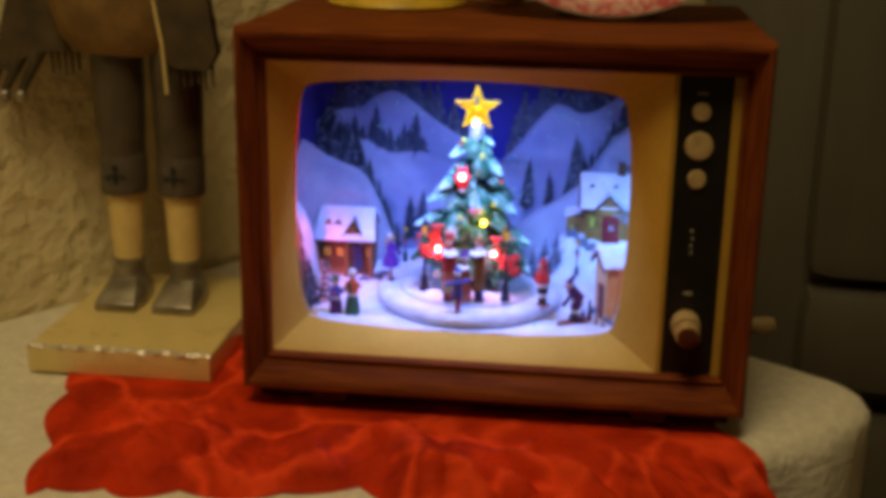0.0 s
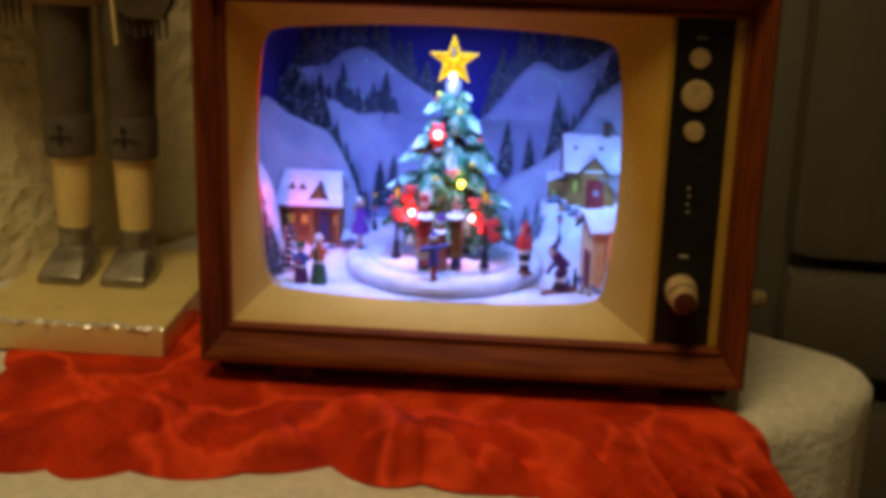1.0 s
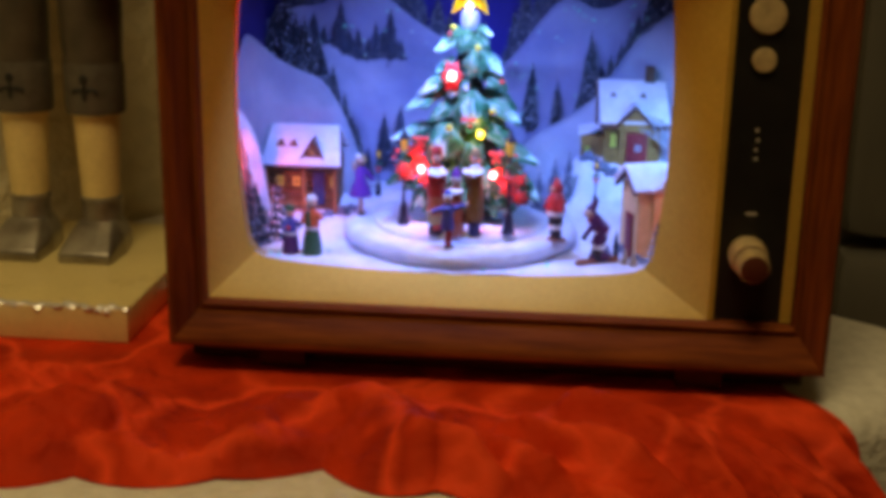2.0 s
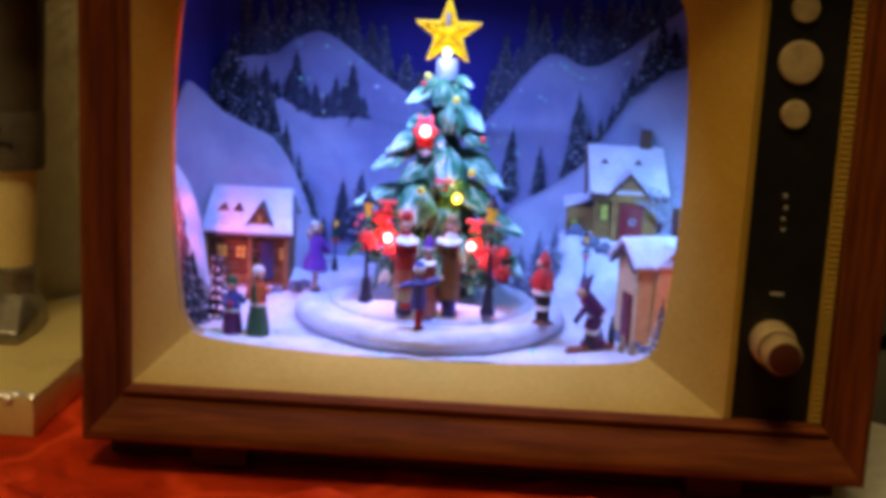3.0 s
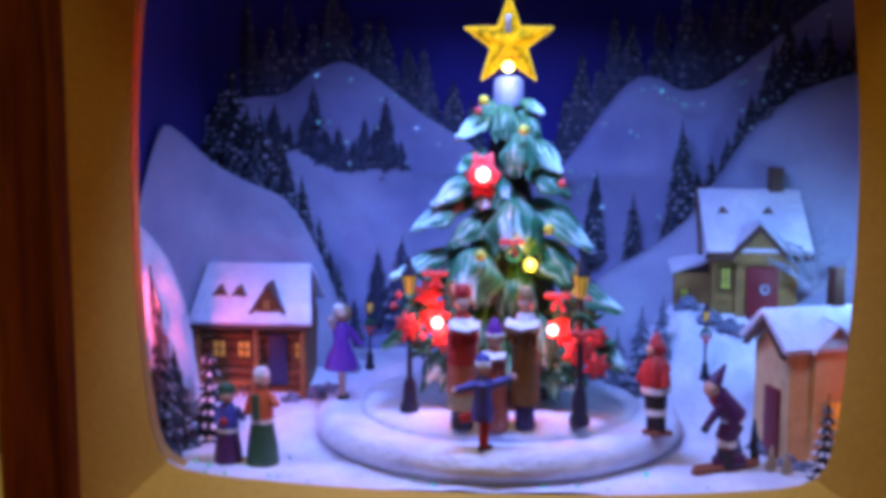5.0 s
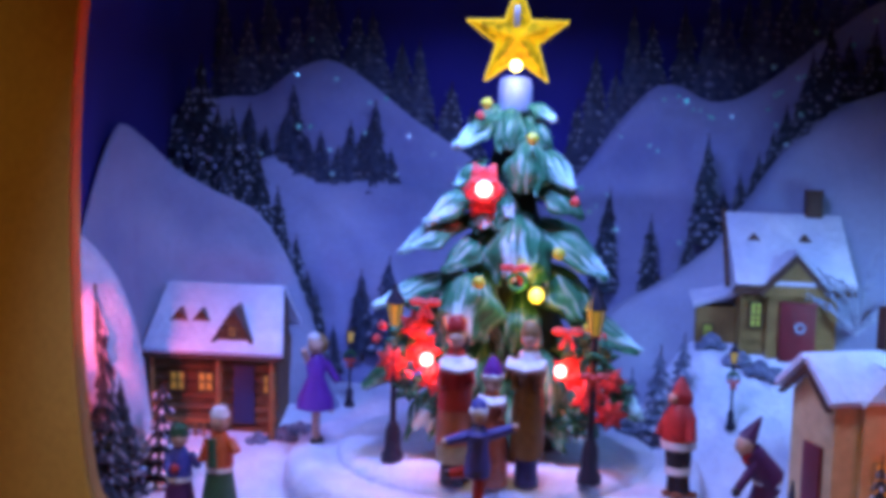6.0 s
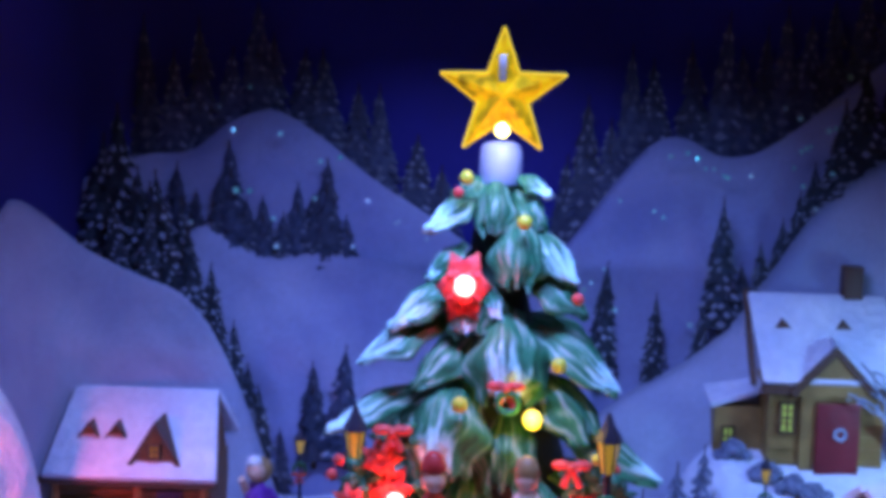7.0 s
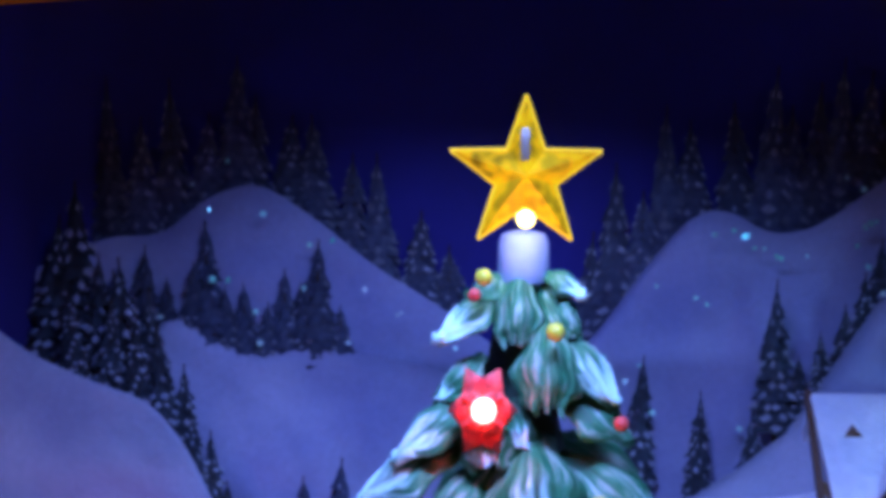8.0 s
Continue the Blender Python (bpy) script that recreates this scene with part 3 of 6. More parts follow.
def mould(name, corner_a, corner_b, m):
    """One mitred length of the front moulding between two corners, each an inner and an outer (x, z)."""
    bm = bmesh.new()
    rows = []
    for (ix, iz), (ox, oz) in (corner_a, corner_b):
        rows.append([bm.verts.new((ix + (ox - ix) * f, y, iz + (oz - iz) * f)) for f, y in MOULD])
    k = len(MOULD)
    for i in range(k):
        bm.faces.new((rows[0][i], rows[0][(i + 1) % k], rows[1][(i + 1) % k], rows[1][i]))
    bm.faces.new(rows[0])
    bm.faces.new(rows[1][::-1])
    bmesh.ops.recalc_face_normals(bm, faces=bm.faces[:])
    part(name, bm, m, tv, angle=38)


cBL, cBR, cTL, cTR = ((X0, Z0), (-OX, OZ0)), ((X1, Z0), (OXR, OZ0)), ((X0, Z1), (-OX, OZ1)), ((X1, Z1), (OXR, OZ1))
mould("moulding", cTL, cTR, M["wood"])
mould("moulding", cBL, cBR, M["wood"])
mould("moulding", cTL, cBL, M["wood_up"])
mould("moulding", cTR, cBR, M["wood_up"])
YB = 0.178
for nm, c, s, m in (("top_board", (0.0015, 0.0905, 0.2325), (0.300, 0.173, 0.008), "wood"), ("bottom_board", (0.0015, 0.0905, 0.0205), (0.300, 0.173, 0.008), "wood"),
                    ("side_board", (-0.1455, 0.0905, 0.1265), (0.008, 0.173, 0.204), "wood_up"), ("side_board", (0.1485, 0.0905, 0.1265), (0.008, 0.173, 0.204), "wood_up")):
    bm = bmesh.new()
    box(bm, c, s, 0.0012)
    part(nm, bm, M[m], tv)
bm = bmesh.new()
box(bm, (0.0015, YB + 0.0005, 0.1265), (0.286, 0.004, 0.204))
part("back_panel", bm, M["darkwood"], tv)
# black box added between the feet for the deep shade under the set
bm = bmesh.new()
box(bm, (0.0015, 0.0830, 0.0110), (0.289, 0.170, 0.0108), 0.0010)
part("base", bm, M["gap"], tv, "black filler box for the shade under the set")
for x in (-0.098, 0.098):
    for y in (-0.0005, 0.160):
        bm = bmesh.new()
        box(bm, (x, y, 0.0102), (0.022, 0.014, 0.0126), 0.0012)
        part("foot", bm, M["darkwood"], tv)

# cream surround, sloping in to a bowed opening
PX = 0.1005
CX, CZ, HX, HZ = -0.0225, 0.1245, 0.1025, 0.0795


def opening(k, n):
    """Bowed and rounded outline of the opening, point k of n, starting at the middle of the right side."""
    a = 2 * math.pi * k / n
    c, s = math.cos(a), math.sin(a)
    p = 19.0
    r = (abs(c) ** p + abs(s) ** p) ** (-1 / p)
    x, z = r * c, r * s
    bow = 1 - 0.055 * min(1, abs(z)) ** 2 * (abs(x) > 0) * abs(x) ** 2
    bowz = 1 - 0.065 * min(1, abs(x)) ** 2 * abs(z) ** 2
    return CX + HX * x * bow, CZ + HZ * z * bowz


NB = 160
bm = bmesh.new()
outer, inner, lip, back = [], [], [], []
for k in range(NB):
    a = 2 * math.pi * k / NB
    ix, iz = opening(k, NB)
    c, s = math.cos(a), math.sin(a)
    q = max(abs(c), abs(s))
    sx, sz = c / q, s / q
    ox = (X0 + PX) / 2 + sx * (PX - X0) / 2
    oz = (Z0 + Z1) / 2 + sz * (Z1 - Z0) / 2
    outer.append(bm.verts.new((ox, 0.0, oz)))
    inner.append(bm.verts.new((ix, 0.0205, iz)))
    lip.append(bm.verts.new((ix - (CX - ix) * 0.004, 0.0225, iz - (CZ - iz) * 0.004)))
    back.append(bm.verts.new((ox, 0.0235, oz)))
for a, b in ((outer, inner), (inner, lip), (lip, back), (back, outer)):
    for k in range(NB):
        bm.faces.new((a[k], a[(k + 1) % NB], b[(k + 1) % NB], b[k]))
bmesh.ops.recalc_face_normals(bm, faces=bm.faces[:])
part("screen_surround", bm, M["cream"], tv, "cream plastic surround sloping in to the screen", angle=12)
bm = bmesh.new()
ring = [k for k in range(NB) if opening(k, NB)[0] < -0.110 and 0.047 < opening(k, NB)[1] < 0.2025]
rows = []
for k in ring:
    ix, iz = opening(k, NB)
    rows.append([bm.verts.new((ix + dx, y, iz)) for dx, y in ((-0.0002, 0.0228), (-0.0002, 0.0290), (-0.0012, 0.0290), (-0.0012, 0.0238))])
for a, b in zip(rows, rows[1:]):
    for k in range(4):
        bm.faces.new((a[k], a[(k + 1) % 4], b[(k + 1) % 4], b[k]))
bm.faces.new(rows[0])
bm.faces.new(rows[-1][::-1])
bmesh.ops.recalc_face_normals(bm, faces=bm.faces[:])
part("light_lip", bm, M["lip"], tv, "thin translucent plastic lip glowing red", angle=40)
# pane
bm = bmesh.new()
vs = [bm.verts.new((opening(k, NB)[0] * 1.0, 0.0245, opening(k, NB)[1])) for k in range(NB)]
rows = [vs]
for f in (0.8, 0.6, 0.4, 0.2):
    rows.append([bm.verts.new((CX + (v.co.x - CX) * f, 0.0245 - 0.003 * (1 - f * f), CZ + (v.co.z - CZ) * f)) for v in vs])
for a, b in zip(rows, rows[1:]):
    for k in range(NB):
        bm.faces.new((a[k], a[(k + 1) % NB], b[(k + 1) % NB], b[k]))
mid = bm.verts.new((CX, 0.0215, CZ))
for k in range(NB):
    bm.faces.new((rows[-1][k], rows[-1][(k + 1) % NB], mid))
bmesh.ops.recalc_face_normals(bm, faces=bm.faces[:])
pane = part("screen_pane", bm, M["pane"], tv, "clear bulged plastic pane", angle=80)
pane.visible_shadow = False
# control panel
bm = bmesh.new()
box(bm, (0.1183, 0.004, 0.1253), (0.0301, 0.006, 0.1805))
panel = part("control_panel", bm, M["black"], tv, "black control panel")
for x, w in ((0.1018, 0.0029), (0.1360, 0.0048)):
    bm = bmesh.new()
    box(bm, (x, 0.003, 0.1253), (w, 0.006, 0.1805))
    for k in range(78):
        box(bm, (x, 0.0, 0.0365 + k * 0.0023), (w * 0.92, 0.0022, 0.0013))
    part("ribbed_strip", bm, M["cream"], tv)
for x, z, r in ((0.1163, 0.1945, 0.0052), (0.1163, 0.1748, 0.0080), (0.1163, 0.1555, 0.0053)):
    bm = bmesh.new()
    lathe(bm, [(r, 0), (r, 0.0015), (r * 0.93, 0.0022), (r * 0.5, 0.0024)], 36, Matrix.Translation((x, 0.001, z)) @ pose(0, 0, 0, 90))
    part("button", bm, M["ivory"], tv)
for x, z, w, h in ((0.1165, 0.2050, 0.006, 0.0010), (0.1165, 0.0862, 0.005, 0.0010), (0.1160, 0.1245, 0.0016, 0.0012), (0.1166, 0.1200, 0.0014, 0.0012),
                   (0.1160, 0.1157, 0.0014, 0.0012), (0.1164, 0.1115, 0.0014, 0.0012)):
    bm = bmesh.new()
    box(bm, (x, 0.0008, z), (w, 0.0006, h))
    part("printed_mark", bm, M["mark"], panel)
bm = bmesh.new()
lathe(bm, [(0.0086, 0), (0.0088, 0.006), (0.0078, 0.010), (0.0066, 0.0115), (0.0068, 0.0135), (0.0073, 0.0145), (0.0072, 0.022), (0.0064, 0.0245)], 32,
      Matrix.Translation((0.1163, 0.001, 0.0672)) @ pose(0, 0, 0, 90))
knob = part("knob", bm, M["ivory"], tv, "ivory knob with a dark red cap")
bm = bmesh.new()
lathe(bm, [(0.0062, 0), (0.0060, 0.0010), (0.0045, 0.0016)], 28, Matrix.Translation((0.1163, -0.0233, 0.0672)) @ pose(0, 0, 0, 90))
part("cap", bm, M["redbrown"], knob)
bm = bmesh.new()
tube(bm, [(0.1163 + 0.0069 * math.cos(a), -0.0115, 0.0672 + 0.0069 * math.sin(a)) for a in [k * math.pi / 16 for k in range(32)]], 0.0006, 6, True)
part("ring", bm, M["redbrown"], knob)

# ---- the stage inside ----
FLOOR = [(0.0, 0.0445), (0.07, 0.0455), (0.10, 0.050), (0.125, 0.056), (0.15, 0.061), (0.18, 0.063)]


def ground_z(x, y):
    z = lerp(FLOOR, y)
    z += 0.026 * smooth(0.018, 0.045, x) * smooth(0.086, 0.122, y)
    z += 0.003 * smooth(-0.07, -0.09, x) * smooth(0.06, 0.09, y)
    return z + 0.0006 * fbm(x * 60, y * 60)


bm = bmesh.new()
grid(bm, 120, 70, lambda u, v: (-0.1412 + 0.2824 * u, 0.0240 + 0.151 * v, ground_z(-0.1412 + 0.2824 * u, 0.024 + 0.151 * v)))
one("snow_ground", bm, M["snow"], "white painted snow ground of a miniature village", "ground", kind="structure", angle=80)
bm = bmesh.new()
box(bm, (0, 0.100, 0.034), (0.282, 0.152, 0.018))
one("stage_base", bm, M["darkwood"], "dark board under the miniature stage", "base", kind="structure")


def sky_at(u, v):
    s, r = (u - 0.5) * 0.52, 0.022          # distance along a U with rounded corners
    k = 0.118
    e = abs(s) - k
    if e <= 0:
        x, y = abs(s), 0.1735
    elif e <= r * math.pi / 2:
        x, y = k + r * math.sin(e / r), 0.1735 - r * (1 - math.cos(e / r))
    else:
        x, y = k + r, 0.1735 - r - (e - r * math.pi / 2)
    return (math.copysign(x, s), max(y, 0.0245), 0.045 + 0.178 * v)


bm = bmesh.new()
grid(bm, 120, 8, sky_at)
one("backdrop", bm, M["sky"], "curved dark blue night sky backdrop of the miniature stage", "backdrop", kind="structure", angle=80)
bm = bmesh.new()
box(bm, (0, 0.100, 0.2255), (0.280, 0.148, 0.003))
one("stage_ceiling", bm, M["sky"], "dark blue ceiling board of the miniature stage", "ceiling", kind="structure")


def hill(name, ridge, y_tops, depth, z_base, m, label, power=0.55, nu=90, nv=36, rough=0.0016, soft=0.003):
    """A moulded slope: from a ridge line down and forward to its foot."""
    x0, x1 = ridge[0][0], ridge[-1][0]

    def at(u, v):
        x = x0 + (x1 - x0) * u
        y_top = np.mean([lerp(y_tops, x + d) for d in (-2 * soft, -soft, 0, soft, 2 * soft)])
        zr = np.mean([lerp(ridge, x + d) for d in (-0.004, -0.002, 0, 0.002, 0.004)])
        if v < 0.06:
            return (x, y_top + 0.006 * (1 - v / 0.06), zr - 0.010 * (1 - v / 0.06) ** 2)
        w = (v - 0.06) / 0.94
        y = y_top - depth * w ** power
        z = zr - (zr - z_base) * w
        k = rough * smooth(0, 0.2, w)
        return (x, y + k * 2 * fbm(x * 28 + y_top * 90, z * 28), z + k * 0.4 * fbm(x * 60, z * 60))

    bm = bmesh.new()
    grid(bm, nu, nv, at)
    bmesh.ops.recalc_face_normals(bm, faces=bm.faces[:])
    return one(name, bm, m, label, "hill", angle=80)


R_BACKL = [(-0.139, 0.150), (-0.124, 0.158), (-0.110, 0.158), (-0.100, 0.167), (-0.090, 0.1715), (-0.083, 0.1715), (-0.070, 0.163), (-0.055, 0.151), (-0.040, 0.142), (-0.020, 0.128), (0.0, 0.118)]
R_MIDL = [(-0.130, 0.108), (-0.117, 0.122), (-0.1115, 0.135), (-0.107, 0.139), (-0.0965, 0.134), (-0.086, 0.1285), (-0.078, 0.1295), (-0.071, 0.131), (-0.057, 0.129), (-0.040, 0.126), (-0.02, 0.118), (0.01, 0.10)]
R_BACKR = [(-0.025, 0.112), (-0.010, 0.122), (0.002, 0.133), (0.015, 0.1515), (0.026, 0.1648), (0.035, 0.1668), (0.046, 0.160), (0.056, 0.161), (0.068, 0.169), (0.082, 0.181), (0.10, 0.195), (0.138, 0.205)]
R_NEARR = [(-0.004, 0.068), (0.008, 0.083), (0.020, 0.093), (0.036, 0.102), (0.050, 0.114), (0.060, 0.130), (0.070, 0.146), (0.086, 0.160), (0.105, 0.167), (0.1385, 0.168)]
hill("far_mountain", R_BACKL, [(-0.139, 0.152), (-0.12, 0.164)], 0.008, 0.060, M["far"], "lavender snow mountain moulded on the backdrop, beside dark firs")
hill("far_mountain", R_BACKR, [(0.12, 0.164), (0.138, 0.150)], 0.010, 0.060, M["far"], "lavender snow mountain with a saddle, moulded on the backdrop")
hill("valley_slope", R_MIDL, [(-0.137, 0.150), (-0.12, 0.157)], 0.012, 0.056, M["far"], "smooth blue-white snow slope below the far mountain")
hill("snow_hill", R_NEARR, [(0.08, 0.150), (0.11, 0.140), (0.1385, 0.118)], 0.026, 0.046, M["hill"], "steep snow hill rising behind the ochre house")



def along(line, u):
    """A place on a line of points, u from 0 to 1 by the number of points, smoothed."""
    n = len(line) - 1
    out = Vector((0, 0, 0))
    for d, w in ((-0.35, 0.25), (0, 0.5), (0.35, 0.25)):
        k = min(n - 1e-6, max(0.0, u * n + d))
        i = int(k)
        out += (Vector(line[i]) * (1 - k + i) + Vector(line[i + 1]) * (k - i)) * w
    return out


def mound(name, crest, foot, power, m, label, rough=0.0012, nu=110, nv=40):
    """A moulded bank from its crest down to its foot, rounded over at the top."""
    bm = bmesh.new()

    def at(u, v):
        a, b = along(crest, u), along(foot, u)
        away = Vector((-0.35, 0.94, 0))
        if v < 0.08:
            e = 1 - v / 0.08
            return a + away * 0.012 * e - Vector((0, 0, 0.005 * e * e))
        w = (v - 0.08) / 0.92
        k = w ** power
        p = Vector((a.x + (b.x - a.x) * k, a.y + (b.y - a.y) * k, a.z + (b.z - a.z) * w ** 1.15))
        n = rough * smooth(0, 0.15, w) * smooth(1.0, 0.85, w)
        return p + Vector((n * fbm(p.x * 40, p.z * 40, p.y * 40), -n * 2 * fbm(p.x * 34 + 5, p.z * 34), 0))

    grid(bm, nu, nv, at)
    bmesh.ops.recalc_face_normals(bm, faces=bm.faces[:])
    return one(name, bm, m, label, "hill", angle=80)


# the hill behind the log house, curving forward along the side of the stage
mound("snow_hill", [(-0.1400, 0.050, 0.100), (-0.1395, 0.064, 0.116), (-0.1382, 0.078, 0.138), (-0.1365, 0.090, 0.1505), (-0.1330, 0.103, 0.1450), (-0.1270, 0.118, 0.1340), (-0.1160, 0.127, 0.1265), (-0.1045, 0.131, 0.1215),
                    (-0.0965, 0.131, 0.1120), (-0.0900, 0.132, 0.0985), (-0.0840, 0.133, 0.0820), (-0.0760, 0.134, 0.0560)],
      [(-0.1340, 0.046, 0.046), (-0.1310, 0.058, 0.046), (-0.1285, 0.070, 0.047), (-0.1295, 0.082, 0.049), (-0.1325, 0.092, 0.052), (-0.1335, 0.106, 0.060), (-0.1260, 0.121, 0.072), (-0.1100, 0.126, 0.070),
       (-0.0960, 0.120, 0.062), (-0.0870, 0.121, 0.056), (-0.0790, 0.120, 0.056), (-0.0720, 0.126, 0.055)], 0.75, M["hill"], "rounded snow hill rising behind the log house")
mound("snow_bank", [(-0.1405, 0.040, 0.1235), (-0.1385, 0.052, 0.1225), (-0.1345, 0.062, 0.1165), (-0.1295, 0.069, 0.1060), (-0.1260, 0.073, 0.0940), (-0.1240, 0.076, 0.0790), (-0.1225, 0.078, 0.0620), (-0.1200, 0.080, 0.0490)],
      [(-0.1400, 0.030, 0.046), (-0.1350, 0.036, 0.045), (-0.1320, 0.044, 0.046), (-0.1290, 0.052, 0.046), (-0.1260, 0.058, 0.046), (-0.1230, 0.062, 0.046), (-0.1190, 0.067, 0.046), (-0.1160, 0.074, 0.046)],
      0.55, M["snow"], "snow bank beside the log house under a pink light", 0.0010)

# turntable
TC = (-0.0212, 0.0878)
turn = thing("turntable", "round white snow turntable with a raised middle", "turntable", at=Matrix.Translation((TC[0], TC[1], 0)))
bm = bmesh.new()
lathe(bm, [(0.0585, 0.0440), (0.0588, 0.0466), (0.0612, 0.0474), (0.0620, 0.0490), (0.0618, 0.0512), (0.0606, 0.0535), (0.0588, 0.0549), (0.0560, 0.0556), (0.0530, 0.0553), (0.0505, 0.0548), (0.0475, 0.0545), (0.03, 0.0548)], 110, wob=0.004)
part("disc", bm, M["snow"], turn, angle=60)
bm = bmesh.new()
lathe(bm, [(0.0468, 0.0535), (0.0470, 0.0556), (0.0460, 0.0570), (0.0440, 0.0578), (0.0400, 0.0588), (0.0360, 0.0595), (0.01, 0.0600)], 84, wob=0.010)
part("raised_middle", bm, M["snow"], turn, angle=60)
PZ = 0.0592


# ---- firs ----
def fir_mesh(seed, tiers, h, r, snow):
    """Crown of ragged, lumpy tiers, full to near its top; snow lies in dabs on the tips."""
    rnd = random.Random(seed)
    green, white = bmesh.new(), bmesh.new()
    for k in range(tiers):
        f = k / tiers
        z1 = h * (0.04 + 0.86 * f)
        rad = r * ((1 - f) ** 0.62 * rnd.uniform(0.88, 1.08) + 0.05)
        n = max(5, int(10 * (1 - f)) + 3)
        for j in range(n):
            a = 2 * math.pi * (j + rnd.random() * 0.7 + 0.5 * k) / n
            ln = rad * rnd.uniform(0.70, 1.10)
            c, s = math.cos(a), math.sin(a)
            w = ln * rnd.uniform(0.30, 0.44)
            top, tip = (0, 0, z1 + h * 0.12), (c * ln, s * ln, z1 - h * rnd.uniform(0.0, 0.03))
            l, rr_ = (c * ln * 0.7 - s * w, s * ln * 0.7 + c * w, z1 + h * 0.002), (c * ln * 0.7 + s * w, s * ln * 0.7 - c * w, z1 + h * 0.002)
            up, low = (c * ln * 0.68, s * ln * 0.68, z1 + h * 0.045), (c * ln * 0.3, s * ln * 0.3, z1 - h * 0.01)
            v = [green.verts.new(p) for p in (top, l, tip, rr_, up, low)]
            for q in ((0, 1, 4), (1, 2, 4), (2, 3, 4), (3, 0, 4), (1, 5, 2), (2, 5, 3)):
                green.faces.new([v[i] for i in q])
            if rnd.random() < snow:
                e = h * 0.010
                t0, sw = rnd.uniform(0.5, 0.7), rnd.uniform(0.30, 0.75)
                pts = [(c * ln * t0, s * ln * t0, z1 + h * 0.045 + e), (c * ln * 0.85 - s * w * sw, s * ln * 0.85 + c * w * sw, z1 + h * 0.014 + e),
                       (c * ln * 1.03, s * ln * 1.03, z1 - h * 0.008 + e), (c * ln * 0.85 + s * w * sw, s * ln * 0.85 - c * w * sw, z1 + h * 0.014 + e), (c * ln * 0.86, s * ln * 0.86, z1 + h * 0.024 + 2 * e)]
                v = [white.verts.new(p) for p in pts]
                for q in ((0, 1, 4), (1, 2, 4), (2, 3, 4), (3, 0, 4)):
                    white.faces.new([v[i] for i in q])
    for b in (green, white):
        bmesh.ops.recalc_face_normals(b, faces=b.faces[:])
    trunk = bmesh.new()
    lathe(trunk, [(r * 0.13, -h * 0.06), (r * 0.10, h * 0.2), (r * 0.03, h * 1.0)], 7)
    return green, white, trunk


def fir(label, seed, tiers, h, r, snow, m, msnow, group):
    t = thing("fir_tree", label, "tree", group)
    g, w, k = fir_mesh(seed, tiers, h, r, snow)
    part("crown", g, M[m], t, angle=30)
    part("snow", w, M[msnow], t, angle=30)
    part("trunk", k, M["bark"], t)
    return t


protos = [fir("small dark fir dusted with snow on the miniature slope", s, 13, 0.030, 0.0062, 0.52, "fir", "firsnow", "firs on the slopes") for s in (1, 2, 3, 4)]
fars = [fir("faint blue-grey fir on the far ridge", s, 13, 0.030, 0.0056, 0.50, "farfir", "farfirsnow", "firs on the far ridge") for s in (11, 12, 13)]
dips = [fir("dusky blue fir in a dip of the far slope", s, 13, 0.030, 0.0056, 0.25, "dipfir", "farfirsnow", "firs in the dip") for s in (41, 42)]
fronts = [fir("tall dusky fir under a pink light beside the log house", s, 24, 0.030, 0.0058, 0.55, "fir", "dusting", "firs beside the log house") for s in (51, 52)]
frost = [fir("dark fir banded with thick white snow", s, 7, 0.026, 0.0062, 1.0, "fir", "snow", "frosted firs in the village") for s in (21, 22)]
pale = [fir("pale blue frosted fir below the slope", s, 9, 0.030, 0.0064, 0.9, "palefir", "firsnow", "pale firs in the village") for s in (31,)]
used = set()
count = collections.Counter()


def plant(kinds, x, y, z, h, wide=1.0, deep=0.8):
    k = kinds[count[kinds[0].name] % len(kinds)]
    count[kinds[0].name] += 1
    high = 0.030 if kinds is not frost else 0.026
    m = Matrix.Translation((x, y, z)) @ pose(0, 0, 0, random.uniform(-3, 3), random.uniform(-3, 3), 0) @ Matrix.Diagonal((h / high * wide, h / high * wide * deep, h / high, 1))
    if k.name not in used:
        used.add(k.name)
        k.matrix_basis = m
        return k
    return copy_thing(k, m @ Matrix.Diagonal([1 / v for v in k.scale] + [1]))


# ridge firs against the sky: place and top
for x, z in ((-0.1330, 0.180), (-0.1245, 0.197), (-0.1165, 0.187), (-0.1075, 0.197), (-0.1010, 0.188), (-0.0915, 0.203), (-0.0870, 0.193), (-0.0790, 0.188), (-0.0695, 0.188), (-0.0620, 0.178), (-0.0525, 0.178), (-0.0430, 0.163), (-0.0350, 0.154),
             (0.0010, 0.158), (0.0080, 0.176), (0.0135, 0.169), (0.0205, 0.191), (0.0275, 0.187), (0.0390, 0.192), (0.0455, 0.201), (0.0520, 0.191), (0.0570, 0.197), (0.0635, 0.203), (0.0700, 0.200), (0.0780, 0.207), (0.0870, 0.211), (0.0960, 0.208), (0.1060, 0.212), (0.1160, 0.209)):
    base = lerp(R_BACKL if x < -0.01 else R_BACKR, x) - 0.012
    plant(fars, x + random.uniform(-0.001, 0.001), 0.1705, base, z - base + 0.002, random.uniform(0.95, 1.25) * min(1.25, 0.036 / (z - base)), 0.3)
